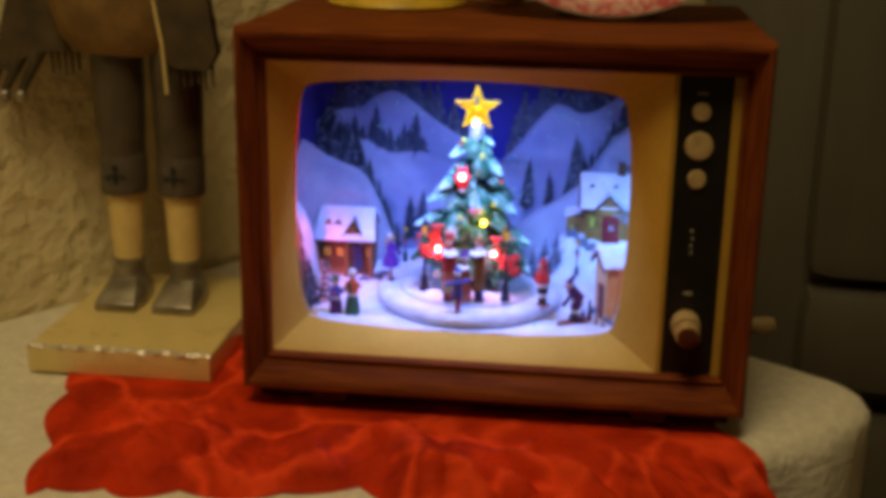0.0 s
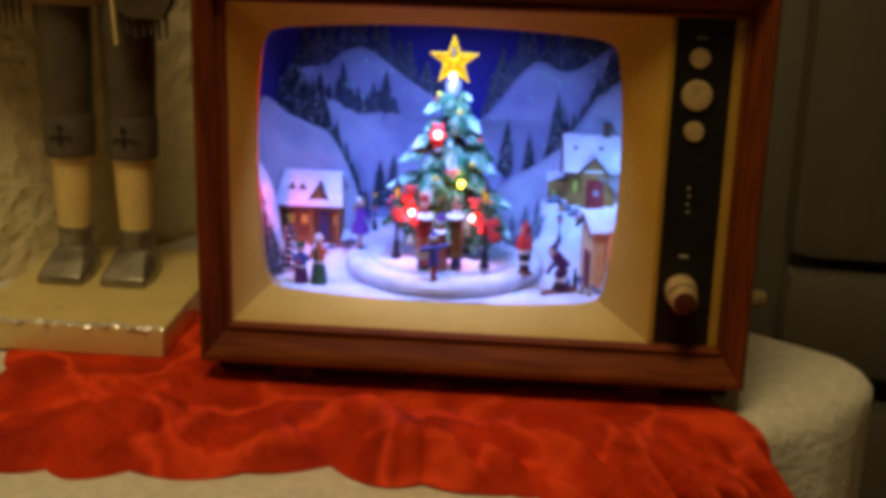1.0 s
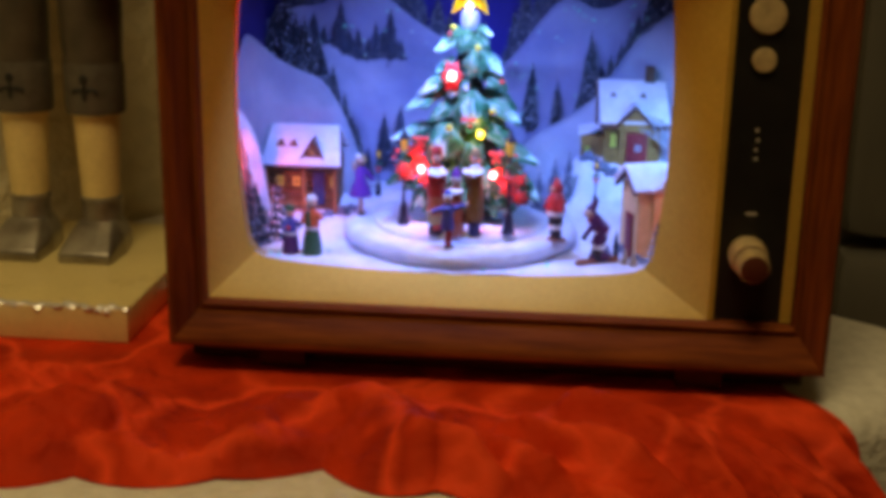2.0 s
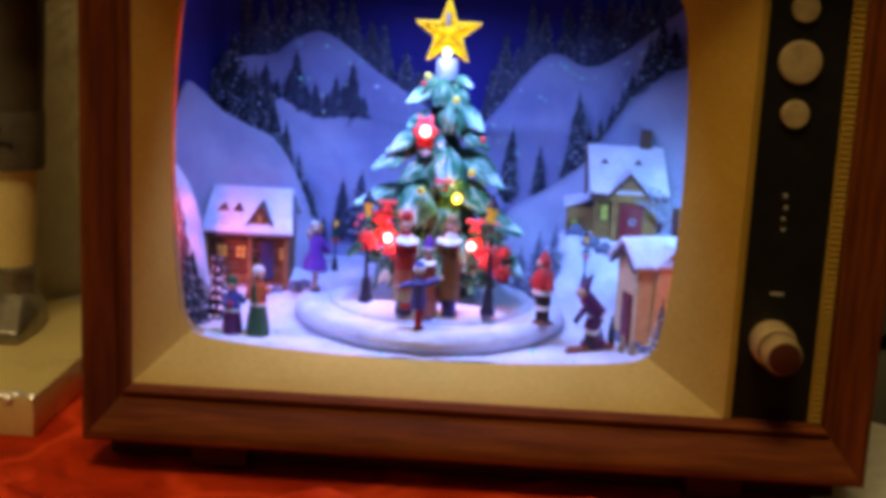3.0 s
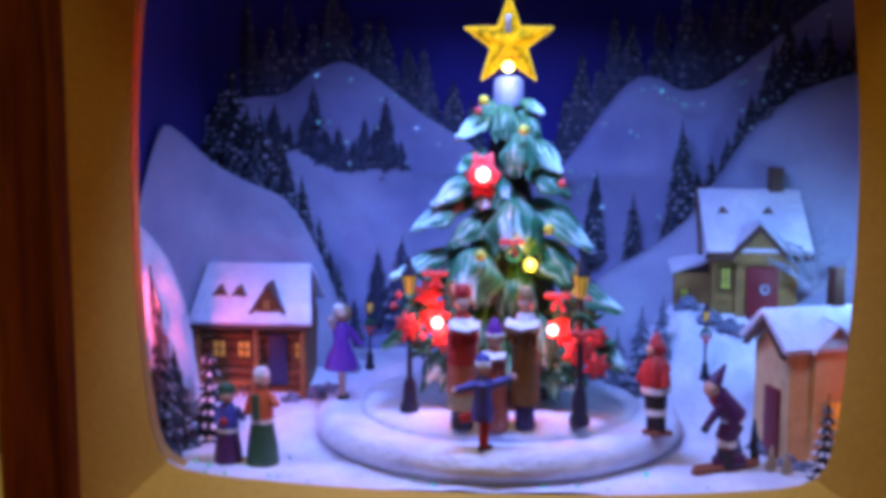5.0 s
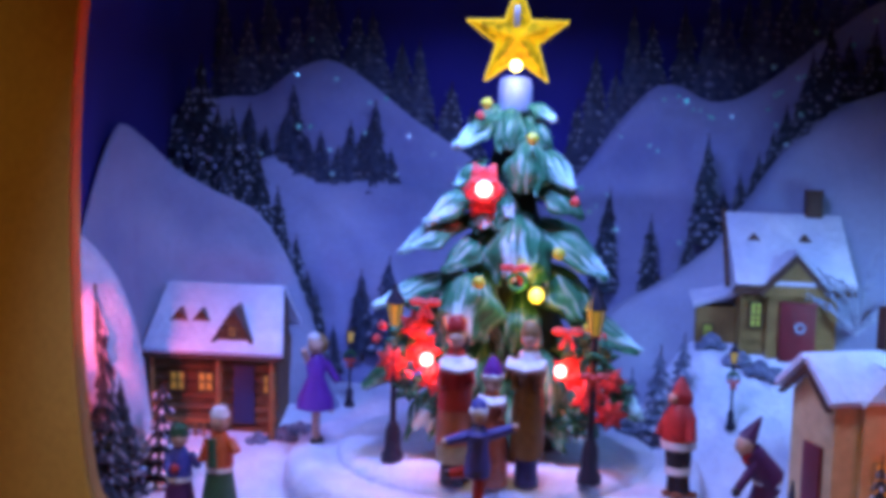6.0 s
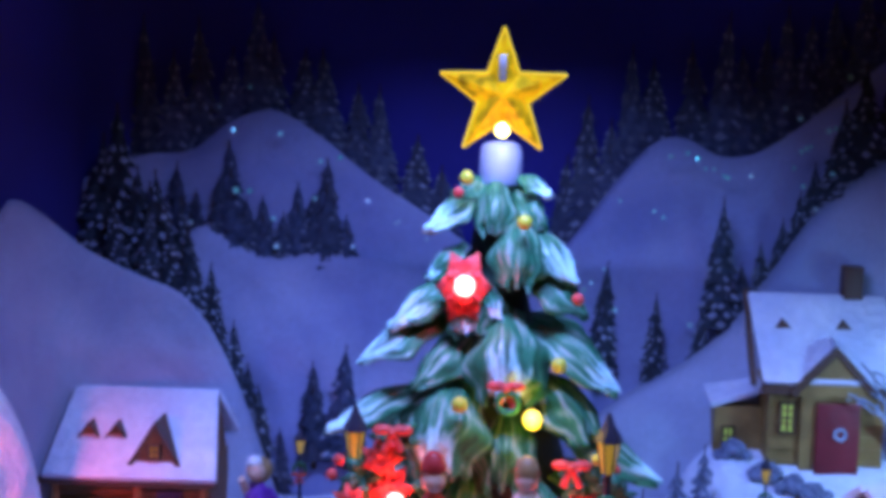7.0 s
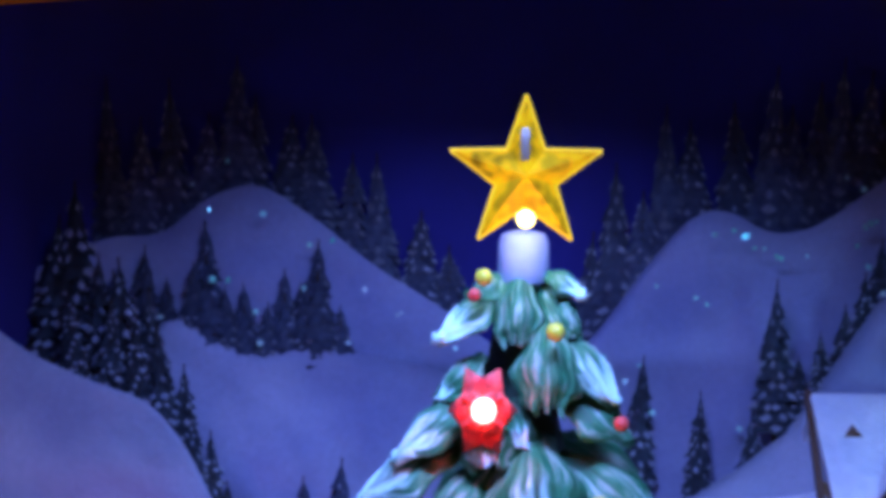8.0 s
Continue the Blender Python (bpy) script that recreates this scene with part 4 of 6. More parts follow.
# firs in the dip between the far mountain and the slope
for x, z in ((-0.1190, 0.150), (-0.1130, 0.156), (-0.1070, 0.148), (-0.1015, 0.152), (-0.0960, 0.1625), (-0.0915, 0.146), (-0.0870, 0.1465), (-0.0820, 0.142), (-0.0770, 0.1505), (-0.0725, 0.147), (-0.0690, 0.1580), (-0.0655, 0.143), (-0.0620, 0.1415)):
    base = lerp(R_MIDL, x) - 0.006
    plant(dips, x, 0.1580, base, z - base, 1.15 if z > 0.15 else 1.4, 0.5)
# firs down the back of the near hill: place, foot, top
for x, y, z0, z in ((-0.1345, 0.150, 0.124, 0.164), (-0.1280, 0.151, 0.124, 0.1725), (-0.1225, 0.148, 0.120, 0.155), (-0.1150, 0.149, 0.114, 0.154), (-0.1180, 0.143, 0.118, 0.144), (-0.1115, 0.142, 0.112, 0.140), (-0.1050, 0.143, 0.106, 0.138), (-0.1000, 0.144, 0.098, 0.128),
                    (-0.0965, 0.142, 0.092, 0.118), (-0.0925, 0.143, 0.084, 0.112), (-0.0885, 0.142, 0.074, 0.100), (-0.0850, 0.141, 0.066, 0.094), (-0.1085, 0.150, 0.110, 0.146), (-0.1265, 0.143, 0.122, 0.146)):
    plant(protos, x, y, z0, z - z0, 1.0, 0.7)
for x, z0, z in ((-0.0795, 0.060, 0.080), (-0.0700, 0.070, 0.099), (-0.0625, 0.071, 0.104), (-0.0575, 0.068, 0.088)):
    plant(dips, x, 0.1460, z0, (z - z0) * 1.03, 1.1)
# firs on the right side
for x, z0, z in ((0.0118, 0.096, 0.1305), (0.0272, 0.095, 0.1220), (0.0458, 0.113, 0.1500), (0.0405, 0.104, 0.118), (0.0520, 0.116, 0.131), (0.0570, 0.120, 0.137), (0.0625, 0.126, 0.144), (0.0665, 0.130, 0.152), (0.0710, 0.136, 0.160), (0.0755, 0.144, 0.167), (0.0795, 0.150, 0.178),
                 (0.0845, 0.152, 0.188), (0.0900, 0.154, 0.183), (0.0980, 0.158, 0.187), (0.1060, 0.158, 0.184), (0.1140, 0.158, 0.186)):
    plant(protos, x, 0.1520, z0 - 0.002, z - z0 + 0.002, 0.82 if z - z0 > 0.024 and x < 0.05 else 1.15, 0.6)
for x, y, h in ((0.0190, 0.104, 0.0290), (0.0270, 0.103, 0.0340), (0.0345, 0.108, 0.0270), (0.0130, 0.112, 0.0240)):
    plant(pale, x, y, ground_z(x, y) - 0.001, h, 0.95)
for x, y, h in ((-0.1168, 0.066, 0.0345), (0.0790, 0.043, 0.0265)):
    plant(frost, x, y, ground_z(x, y) - 0.0005, h, 0.9)
for x, y, h, w in ((-0.1300, 0.056, 0.0615, 0.72), (-0.1235, 0.059, 0.0350, 0.95), (-0.1270, 0.051, 0.0430, 0.85)):
    plant(fronts, x, y, ground_z(x, y) - 0.001, h, w)

# ---- houses ----
def roof_slab(bm, p0, p1, p2, p3, t, mi=0):
    """A thick sheet from four corners, thickened along its normal."""
    n0 = len(bm.faces)
    ps = [Vector(p) for p in (p0, p1, p2, p3)]
    n = (ps[1] - ps[0]).cross(ps[3] - ps[0]).normalized() * t
    tb = bmesh.new()
    a, b = [tb.verts.new(p) for p in ps], [tb.verts.new(p + n) for p in ps]
    for i in range(4):
        tb.faces.new((a[i], a[(i + 1) % 4], b[(i + 1) % 4], b[i]))
    tb.faces.new(a[::-1])
    tb.faces.new(b)
    bmesh.ops.bevel(tb, geom=tb.edges[:], offset=abs(t) * 0.3, segments=2, affect="EDGES", profile=0.6)
    bmesh.ops.recalc_face_normals(tb, faces=tb.faces[:])
    put(bm, tb)
    paint(bm, n0, mi)


def window(parent, x, y, z, w, h, glow, frame_m="trimbrown", m=None):
    """Framed window on a wall that faces -y, with crossing bars."""
    m = m or Matrix()
    bm = bmesh.new()
    for c, s in (((x - w / 2, y, z), (0.0006, 0.0010, h + 0.0006)), ((x + w / 2, y, z), (0.0006, 0.0010, h + 0.0006)), ((x, y, z - h / 2), (w, 0.0010, 0.0006)), ((x, y, z + h / 2), (w, 0.0010, 0.0006)),
                 ((x, y, z), (0.0004, 0.0009, h)), ((x, y, z), (w, 0.0009, 0.0004))):
        box(bm, c, s, 0, m)
    win = part("window", bm, M[frame_m], parent)
    bm = bmesh.new()
    box(bm, (x, y + 0.0003, z), (w, 0.0004, h), 0, m)
    part("pane", bm, M[glow], win)


# log house
lh = thing("log_house", "miniature log house with snowy roof and lit windows", "house")
bm = bmesh.new()
box(bm, (-0.1100, 0.1130, 0.0650), (0.0400, 0.0200, 0.032))
for k in range(8):
    limb(bm, (-0.1302, 0.1030, 0.0535 + k * 0.0034), (-0.0898, 0.1030, 0.0535 + k * 0.0034), 0.0018, 0.0018, 8)
prism(bm, [(0.1035, 0.079), (0.1225, 0.079), (0.1135, 0.097)], -0.1298, -0.0902, Matrix(((0, 1, 0, 0), (1, 0, 0, 0), (0, 0, 1, 0), (0, 0, 0, 1))))
part("wall", bm, M["log"], lh)
bm = bmesh.new()
roof_slab(bm, (-0.1310, 0.0950, 0.0785), (-0.0868, 0.0950, 0.0785), (-0.0905, 0.1145, 0.0968), (-0.1285, 0.1145, 0.0968), 0.0022)
roof_slab(bm, (-0.0868, 0.1300, 0.0800), (-0.1340, 0.1300, 0.0800), (-0.1285, 0.1140, 0.0968), (-0.0905, 0.1140, 0.0968), 0.0022)
roof = part("roof", bm, M["snow"], lh, "snow-covered roof")
bm = bmesh.new()
box(bm, (-0.1104, 0.0953, 0.0782), (0.0468, 0.0012, 0.0018), 0.0003)
part("fascia", bm, M["trimbrown"], lh)
for x, w, h in ((-0.1030, 0.0130, 0.0100), (-0.1142, 0.0052, 0.0034), (-0.1212, 0.0052, 0.0034)):
    zb = 0.0835 if w > 0.01 else 0.0885
    yf = 0.0968 if w > 0.01 else 0.1015
    bm = bmesh.new()
    prism(bm, [(x - w * 0.40, zb), (x + w * 0.40, zb), (x, zb + h * 0.82)], yf, yf + 0.012)
    dormer = part("dormer", bm, M["log"], lh)
    bm = bmesh.new()
    for sgn in (-1, 1):
        t = w * 0.07
        prism(bm, [(x + sgn * w * 0.52, zb - t), (x + sgn * w * 0.42, zb - t), (x, zb + h * 0.86), (x, zb + h)], yf - 0.0008, yf + 0.014)
    part("bargeboard", bm, M["trimbrown"], dormer)
    if w > 0.01:
        window(dormer, x, yf - 0.0006, zb + 0.0026, 0.0026, 0.0034, "winyellow")
for x in (-0.1215, -0.1125):
    window(lh, x, 0.1008, 0.0690, 0.0050, 0.0062, "winyellow")
window(lh, -0.0925, 0.1008, 0.0690, 0.0036, 0.0062, "winyellow")
bm = bmesh.new()
box(bm, (-0.1003, 0.1008, 0.0655), (0.0066, 0.0012, 0.0185), 0.0003)
part("door", bm, M["doorblue"], lh, "navy blue door")
for x in (-0.1285, -0.1075, -0.0905):
    bm = bmesh.new()
    limb(bm, (x, 0.0970, ground_z(x, 0.097) - 0.001), (x, 0.0970, 0.0785), 0.0011, 0.0010, 8)
    part("post", bm, M["logpost"], lh)
bm = bmesh.new()
box(bm, (-0.1175, 0.0972, 0.0575), (0.018, 0.0008, 0.0012))
for k in range(7):
    box(bm, (-0.1255 + k * 0.0027, 0.0972, 0.0545), (0.0007, 0.0007, 0.0060))
part("railing", bm, M["logpost"], lh)

# ochre house on the slope
HZ0 = 0.0725
oh = thing("ochre_house", "miniature ochre house with red door and snowy roof", "house")
bm = bmesh.new()
box(bm, (0.0690, 0.1340, HZ0 + 0.0105), (0.0300, 0.0260, 0.041))
box(bm, (0.0480, 0.1390, HZ0 + 0.0060), (0.0130, 0.0200, 0.032))
prism(bm, [(0.0592, HZ0 + 0.0278), (0.0808, HZ0 + 0.0278), (0.0700, HZ0 + 0.0396)], 0.1176, 0.1300)
box(bm, (0.0700, 0.1225, HZ0 + 0.0150), (0.0156, 0.0060, 0.030))
for k in range(9):
    box(bm, (0.0690, 0.1206, HZ0 + 0.003 + k * 0.0034), (0.0302, 0.0006, 0.0004))
part("wall", bm, M["tan"], oh)
bm = bmesh.new()
roof_slab(bm, (0.0515, 0.1185, HZ0 + 0.0305), (0.0890, 0.1185, HZ0 + 0.0305), (0.0860, 0.1345, HZ0 + 0.0515), (0.0495, 0.1345, HZ0 + 0.0515), 0.0020)
roof_slab(bm, (0.0890, 0.1500, HZ0 + 0.0310), (0.0515, 0.1500, HZ0 + 0.0310), (0.0495, 0.1340, HZ0 + 0.0515), (0.0860, 0.1340, HZ0 + 0.0515), 0.0020)
for sgn in (-1, 1):
    x = 0.0700
    pts = [(x + sgn * 0.0105, 0.1190, HZ0 + 0.0290), (x, 0.1190, HZ0 + 0.0400), (x, 0.1285, HZ0 + 0.0425), (x + sgn * 0.0105, 0.1245, HZ0 + 0.0360)]
    roof_slab(bm, *(pts if sgn < 0 else pts[::-1]), 0.0016)
roof_slab(bm, (0.0405, 0.1285, HZ0 + 0.0215), (0.0560, 0.1285, HZ0 + 0.0265), (0.0560, 0.1500, HZ0 + 0.0305), (0.0405, 0.1500, HZ0 + 0.0255), 0.0018)
part("roof", bm, M["snow"], oh, "snow-covered roof")
bm = bmesh.new()
for sgn in (-1, 1):
    prism(bm, [(0.0700 + sgn * 0.0120, HZ0 + 0.0290), (0.0700 + sgn * 0.0100, HZ0 + 0.0280), (0.0700, HZ0 + 0.0390), (0.0700, HZ0 + 0.0414)], 0.1166, 0.1182)
    x0, x1 = (0.0512, 0.0592) if sgn < 0 else (0.0808, 0.0888)
    box(bm, ((x0 + x1) / 2, 0.1180, HZ0 + 0.0294), (x1 - x0, 0.0014, 0.0020))
prism(bm, [(0.1195, HZ0 + 0.030), (0.1345, HZ0 + 0.0510), (0.1345, HZ0 + 0.0535), (0.1180, HZ0 + 0.0310)], 0.0486, 0.0500, Matrix(((0, 1, 0, 0), (1, 0, 0, 0), (0, 0, 1, 0), (0, 0, 0, 1))))
part("bargeboard", bm, M["trimbrown"], oh)
for x in (0.0580, 0.0740):
    bm = bmesh.new()
    prism(bm, [(x - 0.0025, HZ0 + 0.0440), (x + 0.0025, HZ0 + 0.0440), (x, HZ0 + 0.0468)], 0.1265, 0.1330)
    part("dormer", bm, M["trimbrown"], oh)
bm = bmesh.new()
box(bm, (0.0775, 0.1345, HZ0 + 0.0560), (0.0052, 0.0052, 0.0090), 0.0004)
part("chimney", bm, M["trimbrown"], oh, "brown brick chimney")
bm = bmesh.new()
box(bm, (0.0716, 0.1188, HZ0 + 0.0130), (0.0112, 0.0012, 0.0262), 0.0003)
door = part("door", bm, M["doorred"], oh, "dark red door")
bm = bmesh.new()
tube(bm, [(0.0722 + 0.0014 * math.cos(a), 0.1178, HZ0 + 0.0180 + 0.0014 * math.sin(a)) for a in [k * math.pi / 8 for k in range(16)]], 0.0005, 6, True)
part("wreath", bm, M["firsnow"], door, "pale wreath")
window(oh, 0.0588, 0.1203, HZ0 + 0.0215, 0.0036, 0.0080, "wingreen")
window(oh, 0.0452, 0.1288, HZ0 + 0.0140, 0.0030, 0.0050, "wingreen")


def shrub(x, y, r, m="stone", label="blue-grey snowy shrub beside the house"):
    bm = bmesh.new()
    rnd = random.Random(int(x * 1e5) + int(y * 1e4))
    for _ in range(26):
        a, b = rnd.uniform(0, 6.28), rnd.uniform(0, 1)
        rr = r * rnd.uniform(0.25, 0.42)
        ball(bm, (r * 0.8 * b * math.cos(a), r * 0.5 * b * math.sin(a), r * (0.55 * (1 - b) + 0.35) * rnd.uniform(0.6, 1.1)), (rr, rr, rr * 0.8), 6, 5)
    one("shrub", bm, M[m], label, "shrub", "shrubs round the houses", Matrix.Translation((x, y, ground_z(x, y) - r * 0.2)), angle=25)


for x, y, r in ((0.046, 0.124, 0.0055), (0.053, 0.117, 0.0050), (0.060, 0.114, 0.0050), (0.065, 0.113, 0.0045), (0.080, 0.112, 0.0050), (-0.0865, 0.098, 0.0055), (-0.083, 0.105, 0.0045),
                (-0.0945, 0.0945, 0.0035), (0.066, 0.066, 0.0035), (0.0705, 0.056, 0.0038), (0.0635, 0.071, 0.0040), (0.0745, 0.051, 0.0032)):
    shrub(x, y, r)
# bare frosted bush beside the ochre house
bm = bmesh.new()
rnd = random.Random(5)
for k in range(9):
    a = radians(-70 + k * 17 + rnd.uniform(-6, 6))
    p = Vector((0, 0, 0))
    pts = [p.copy()]
    for s in range(5):
        p += Vector((math.sin(a) * 0.0034, rnd.uniform(-0.001, 0.001), math.cos(a) * 0.0038))
        a += rnd.uniform(-0.45, 0.45)
        pts.append(p.copy())
        if s > 1:
            q = p + Vector((math.sin(a + 0.9 * rnd.choice((-1, 1))) * 0.0045, 0, math.cos(a) * 0.0035))
            tube(bm, [p, (p + q) / 2 + Vector((0, 0, 0.0004)), q], 0.0003, 5)
    tube(bm, pts, lambda f: 0.0006 - 0.0003 * f, 6)
one("bare_bush", bm, M["firsnow"], "bare frosted bush with thin snowy twigs", "bush", at=Matrix.Translation((0.0885, 0.1150, 0.0900)) @ Matrix.Diagonal((0.85, 0.85, 1.15, 1)))

# small plants before the peach house
for x, y, h, r, m, lab in ((0.0600, 0.0560, 0.0150, 0.0026, "fir", "slim dark evergreen beside the house door"), (0.0645, 0.0500, 0.0085, 0.0026, "tanfur", "small straw-coloured frosted shrub"), (0.0685, 0.0470, 0.0075, 0.0024, "tanfur", "small straw-coloured frosted shrub"), (0.0560, 0.0620, 0.0070, 0.0030, "stone", "small blue-grey snowy shrub")):
    bm = bmesh.new()
    rnd = random.Random(int(x * 1e4))
    for k in range(46):
        f = rnd.random()
        a, q = rnd.uniform(0, 6.28), r * (1.05 - f) * rnd.uniform(0.5, 1.0)
        limb(bm, (0.4 * q * math.cos(a), 0.4 * q * math.sin(a), h * f * 0.8), (q * math.cos(a), q * math.sin(a), h * (f * 0.8 + 0.2)), 0.0007, 0.0001, 5)
    limb(bm, (0, 0, -0.0005), (0, 0, h * 0.9), 0.0008, 0.0003, 6)
    one("garden_shrub", bm, M[m], lab, "shrub", at=Matrix.Translation((x, y, ground_z(x, y))))

# peach house at the front
PH = Matrix.Translation((0.0700, 0.0560, 0.0445)) @ pose(0, 0, 0, 0, 0, 20)
ph = thing("peach_house", "miniature peach house with snowy roof and glowing window", "house", at=PH)
SWAP = Matrix(((0, 1, 0, 0), (1, 0, 0, 0), (0, 0, 1, 0), (0, 0, 0, 1)))
bm = bmesh.new()
box(bm, (0.0150, 0.0105, 0.0185), (0.0300, 0.0210, 0.037))
prism(bm, [(0.0, 0.0365), (0.0210, 0.0365), (0.0105, 0.0450)], 0.0, 0.030, SWAP)
prism(bm, [(0.0080, 0.0365), (0.0220, 0.0365), (0.0150, 0.0432)], -0.0012, 0.010)
box(bm, (0.0150, 0.0010, 0.0185), (0.0140, 0.0050, 0.037))
part("wall", bm, M["peach"], ph)
bm = bmesh.new()
roof_slab(bm, (-0.0040, -0.0030, 0.0365), (0.0320, -0.0030, 0.0365), (0.0320, 0.0105, 0.0470), (-0.0040, 0.0105, 0.0470), 0.0022)
roof_slab(bm, (0.0320, 0.0240, 0.0365), (-0.0040, 0.0240, 0.0365), (-0.0040, 0.0105, 0.0470), (0.0320, 0.0105, 0.0470), 0.0022)
for sgn in (-1, 1):
    pts = [(0.0150 + sgn * 0.0090, -0.0035, 0.0355), (0.0150, -0.0035, 0.0442), (0.0150, 0.0080, 0.0455), (0.0150 + sgn * 0.0090, 0.0010, 0.0415)]
    roof_slab(bm, *(pts if sgn < 0 else pts[::-1]), 0.0018)
part("roof", bm, M["snow"], ph, "snow-covered roof")
bm = bmesh.new()
for sgn, y0 in ((-1, 0.0105), (1, 0.0105)):
    prism(bm, [(y0 + sgn * 0.0130, 0.0352), (y0 + sgn * 0.0110, 0.0352), (y0, 0.0436), (y0, 0.0461)], -0.0036, -0.0022, SWAP)
part("bargeboard", bm, M["trimbrown"], ph)
bm = bmesh.new()
box(bm, (-0.0006, 0.0085, 0.0120), (0.0012, 0.0085, 0.0235), 0.0003)
part("door", bm, M["doorred"], ph, "dark red door")
window(ph, 0.0150, -0.0021, 0.0150, 0.0060, 0.0110, "winorange", "peach")
bm = bmesh.new()
box(bm, (0.0235, 0.0130, 0.0520), (0.0042, 0.0042, 0.0170), 0.0004)
part("chimney", bm, M["trimbrown"], ph, "brown brick chimney")


# ---- street lamps ----
def bow(bm, m, r, mi=0):
    for sgn in (-1, 1):
        ball(bm, (sgn * r * 0.8, 0, r * 0.15), (r * 0.85, r * 0.4, r * 0.42), 10, 7, m, mi)
        limb(bm, (0, 0, 0), (sgn * r * 0.7, 0, -r * 1.6), r * 0.22, r * 0.35, 6, m, mi)
    ball(bm, (0, -r * 0.2, 0), r * 0.4, 8, 6, m, mi)


def street_lamp(x, y, z, h, label, wreath):
    t = thing("street_lamp", label, "street lamp", "street lamps of the village", Matrix.Translation((x, y, z)))
    s = h / 0.052
    bm = bmesh.new()
    lathe(bm, [(0.0032 * s, 0), (0.0032 * s, 0.002 * s), (0.0024 * s, 0.0035 * s), (0.0021 * s, 0.009 * s), (0.0013 * s, 0.0115 * s)], 12)
    part("base", bm, M["iron"], t)
    bm = bmesh.new()
    lathe(bm, [(0.0009 * s, 0.0105 * s), (0.0008 * s, 0.0395 * s)], 10)
    part("pole", bm, M["iron"], t)
    bm = bmesh.new()
    lathe(bm, [(0.0013 * s, 0.0393 * s), (0.0024 * s, 0.0462 * s)], 6)
    lant = part("lantern", bm, M["lantern"], t, "yellow lantern panes", angle=20)
    bm = bmesh.new()
    lathe(bm, [(0.0029 * s, 0.0460 * s), (0.0027 * s, 0.0470 * s), (0.0012 * s, 0.0495 * s), (0.0004 * s, 0.0520 * s)], 6)
    for k in range(6):
        a = math.pi * k / 3
        limb(bm, (0.00135 * s * math.cos(a), 0.00135 * s * math.sin(a), 0.0393 * s), (0.00245 * s * math.cos(a), 0.00245 * s * math.sin(a), 0.0462 * s), 0.0002 * s, 0.0002 * s, 5)
    part("cap", bm, M["iron"], t, angle=20)
    if wreath:
        bm = bmesh.new()
        for k in range(14):
            a = 2 * math.pi * k / 14
            ball(bm, (0.0030 * s * math.cos(a), -0.0012 * s, 0.0310 * s + 0.0030 * s * math.sin(a)), 0.0011 * s * random.uniform(0.8, 1.2), 6, 5)
        w = part("wreath", bm, M["green"], t, "green wreath with a red bow")
        bm = bmesh.new()
        bow(bm, Matrix.Translation((0, -0.0024 * s, 0.0285 * s)), 0.0025 * s)
        part("bow", bm, M["redpaint"], w)


street_lamp(-0.0485, 0.0600, PZ - 0.0004, 0.0500, "dark street lamp with wreath and bow beside the Christmas tree", True)
street_lamp(0.0055, 0.0490, PZ - 0.0004, 0.0525, "dark street lamp with wreath and bow beside the Christmas tree", True)
street_lamp(-0.0712, 0.1280, ground_z(-0.0712, 0.128), 0.0285, "small dark street lamp with red bow on the slope", True)
street_lamp(0.0500, 0.1020, ground_z(0.050, 0.102), 0.0270, "small dark street lamp with red bow below the ochre house", True)

# ---- the Christmas tree ----
TX, TY = -0.0185, 0.0855
xt = thing("christmas_tree", "green resin Christmas tree with snowy boughs, bows and lit bulbs", "tree", at=Matrix.Translation((TX, TY, PZ)))
bm = bmesh.new()
lathe(bm, [(0.0075, -0.0006), (0.0060, 0.004), (0.0055, 0.03), (0.0030, 0.08), (0.0018, 0.097)], 14)
part("trunk", bm, M["bark"], xt)
# core behind the boughs, its colour carrying the shade of the gaps
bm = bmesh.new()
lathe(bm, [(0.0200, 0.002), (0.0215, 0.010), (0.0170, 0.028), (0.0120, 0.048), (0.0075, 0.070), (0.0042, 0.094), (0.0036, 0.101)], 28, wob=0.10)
part("core", bm, M["gapshade"], xt, "inner foliage core, coloured near black as shade between the boughs")


def lobe_at(root, tip, wd, arch, seed, blunt):
    """A moulded bough from root to tip: arched along its length, domed across, ribbed, with a notched edge."""
    rnd = random.Random(seed)
    ph_, q_ = rnd.uniform(0, 6), rnd.uniform(5.5, 8.5)
    a = Vector(tip) - Vector(root)
    ln = a.length
    a = a / ln
    side = a.cross(Vector((0, 0, 1))).normalized()
    up = side.cross(a)

    def at(f, s, lift=0.0):
        prof = (0.34 + 0.66 * smooth(0, 0.55, f)) * (1 - max(0, f - 0.62) / 0.38 * (0.40 if blunt else 0.86)) if f < 1 else (0.55 if blunt else 0.12)
        w = wd * prof * (1 + 0.10 * math.sin(f * 15 + ph_ + 3 * (s > 0)))
        rib = (0.00035 * math.sin(s * q_ * 1.3 + ph_) + 0.00022 * math.sin(s * q_ * 3.1 + 2 * ph_)) * smooth(0.05, 0.4, f)
        notch = ln * (0.10 if blunt else 0.05) * (abs(math.sin(s * q_ * 0.65 + ph_)) + 0.7 * abs(math.sin(s * q_ * 1.9 + 2 * ph_))) * smooth(0.70, 1.0, f)
        z = arch * ln * math.sin(math.pi * min(1, f * 0.95 + 0.05)) + (0.35 - s * s) * w * 0.85 + rib
        curl = (0.0 if blunt else 0.10) * ln * max(0, f - 0.70) ** 1.2 * 3
        return Vector(root) + a * (ln * f - notch) + side * (s * w) + up * (z + curl + lift)

    return at


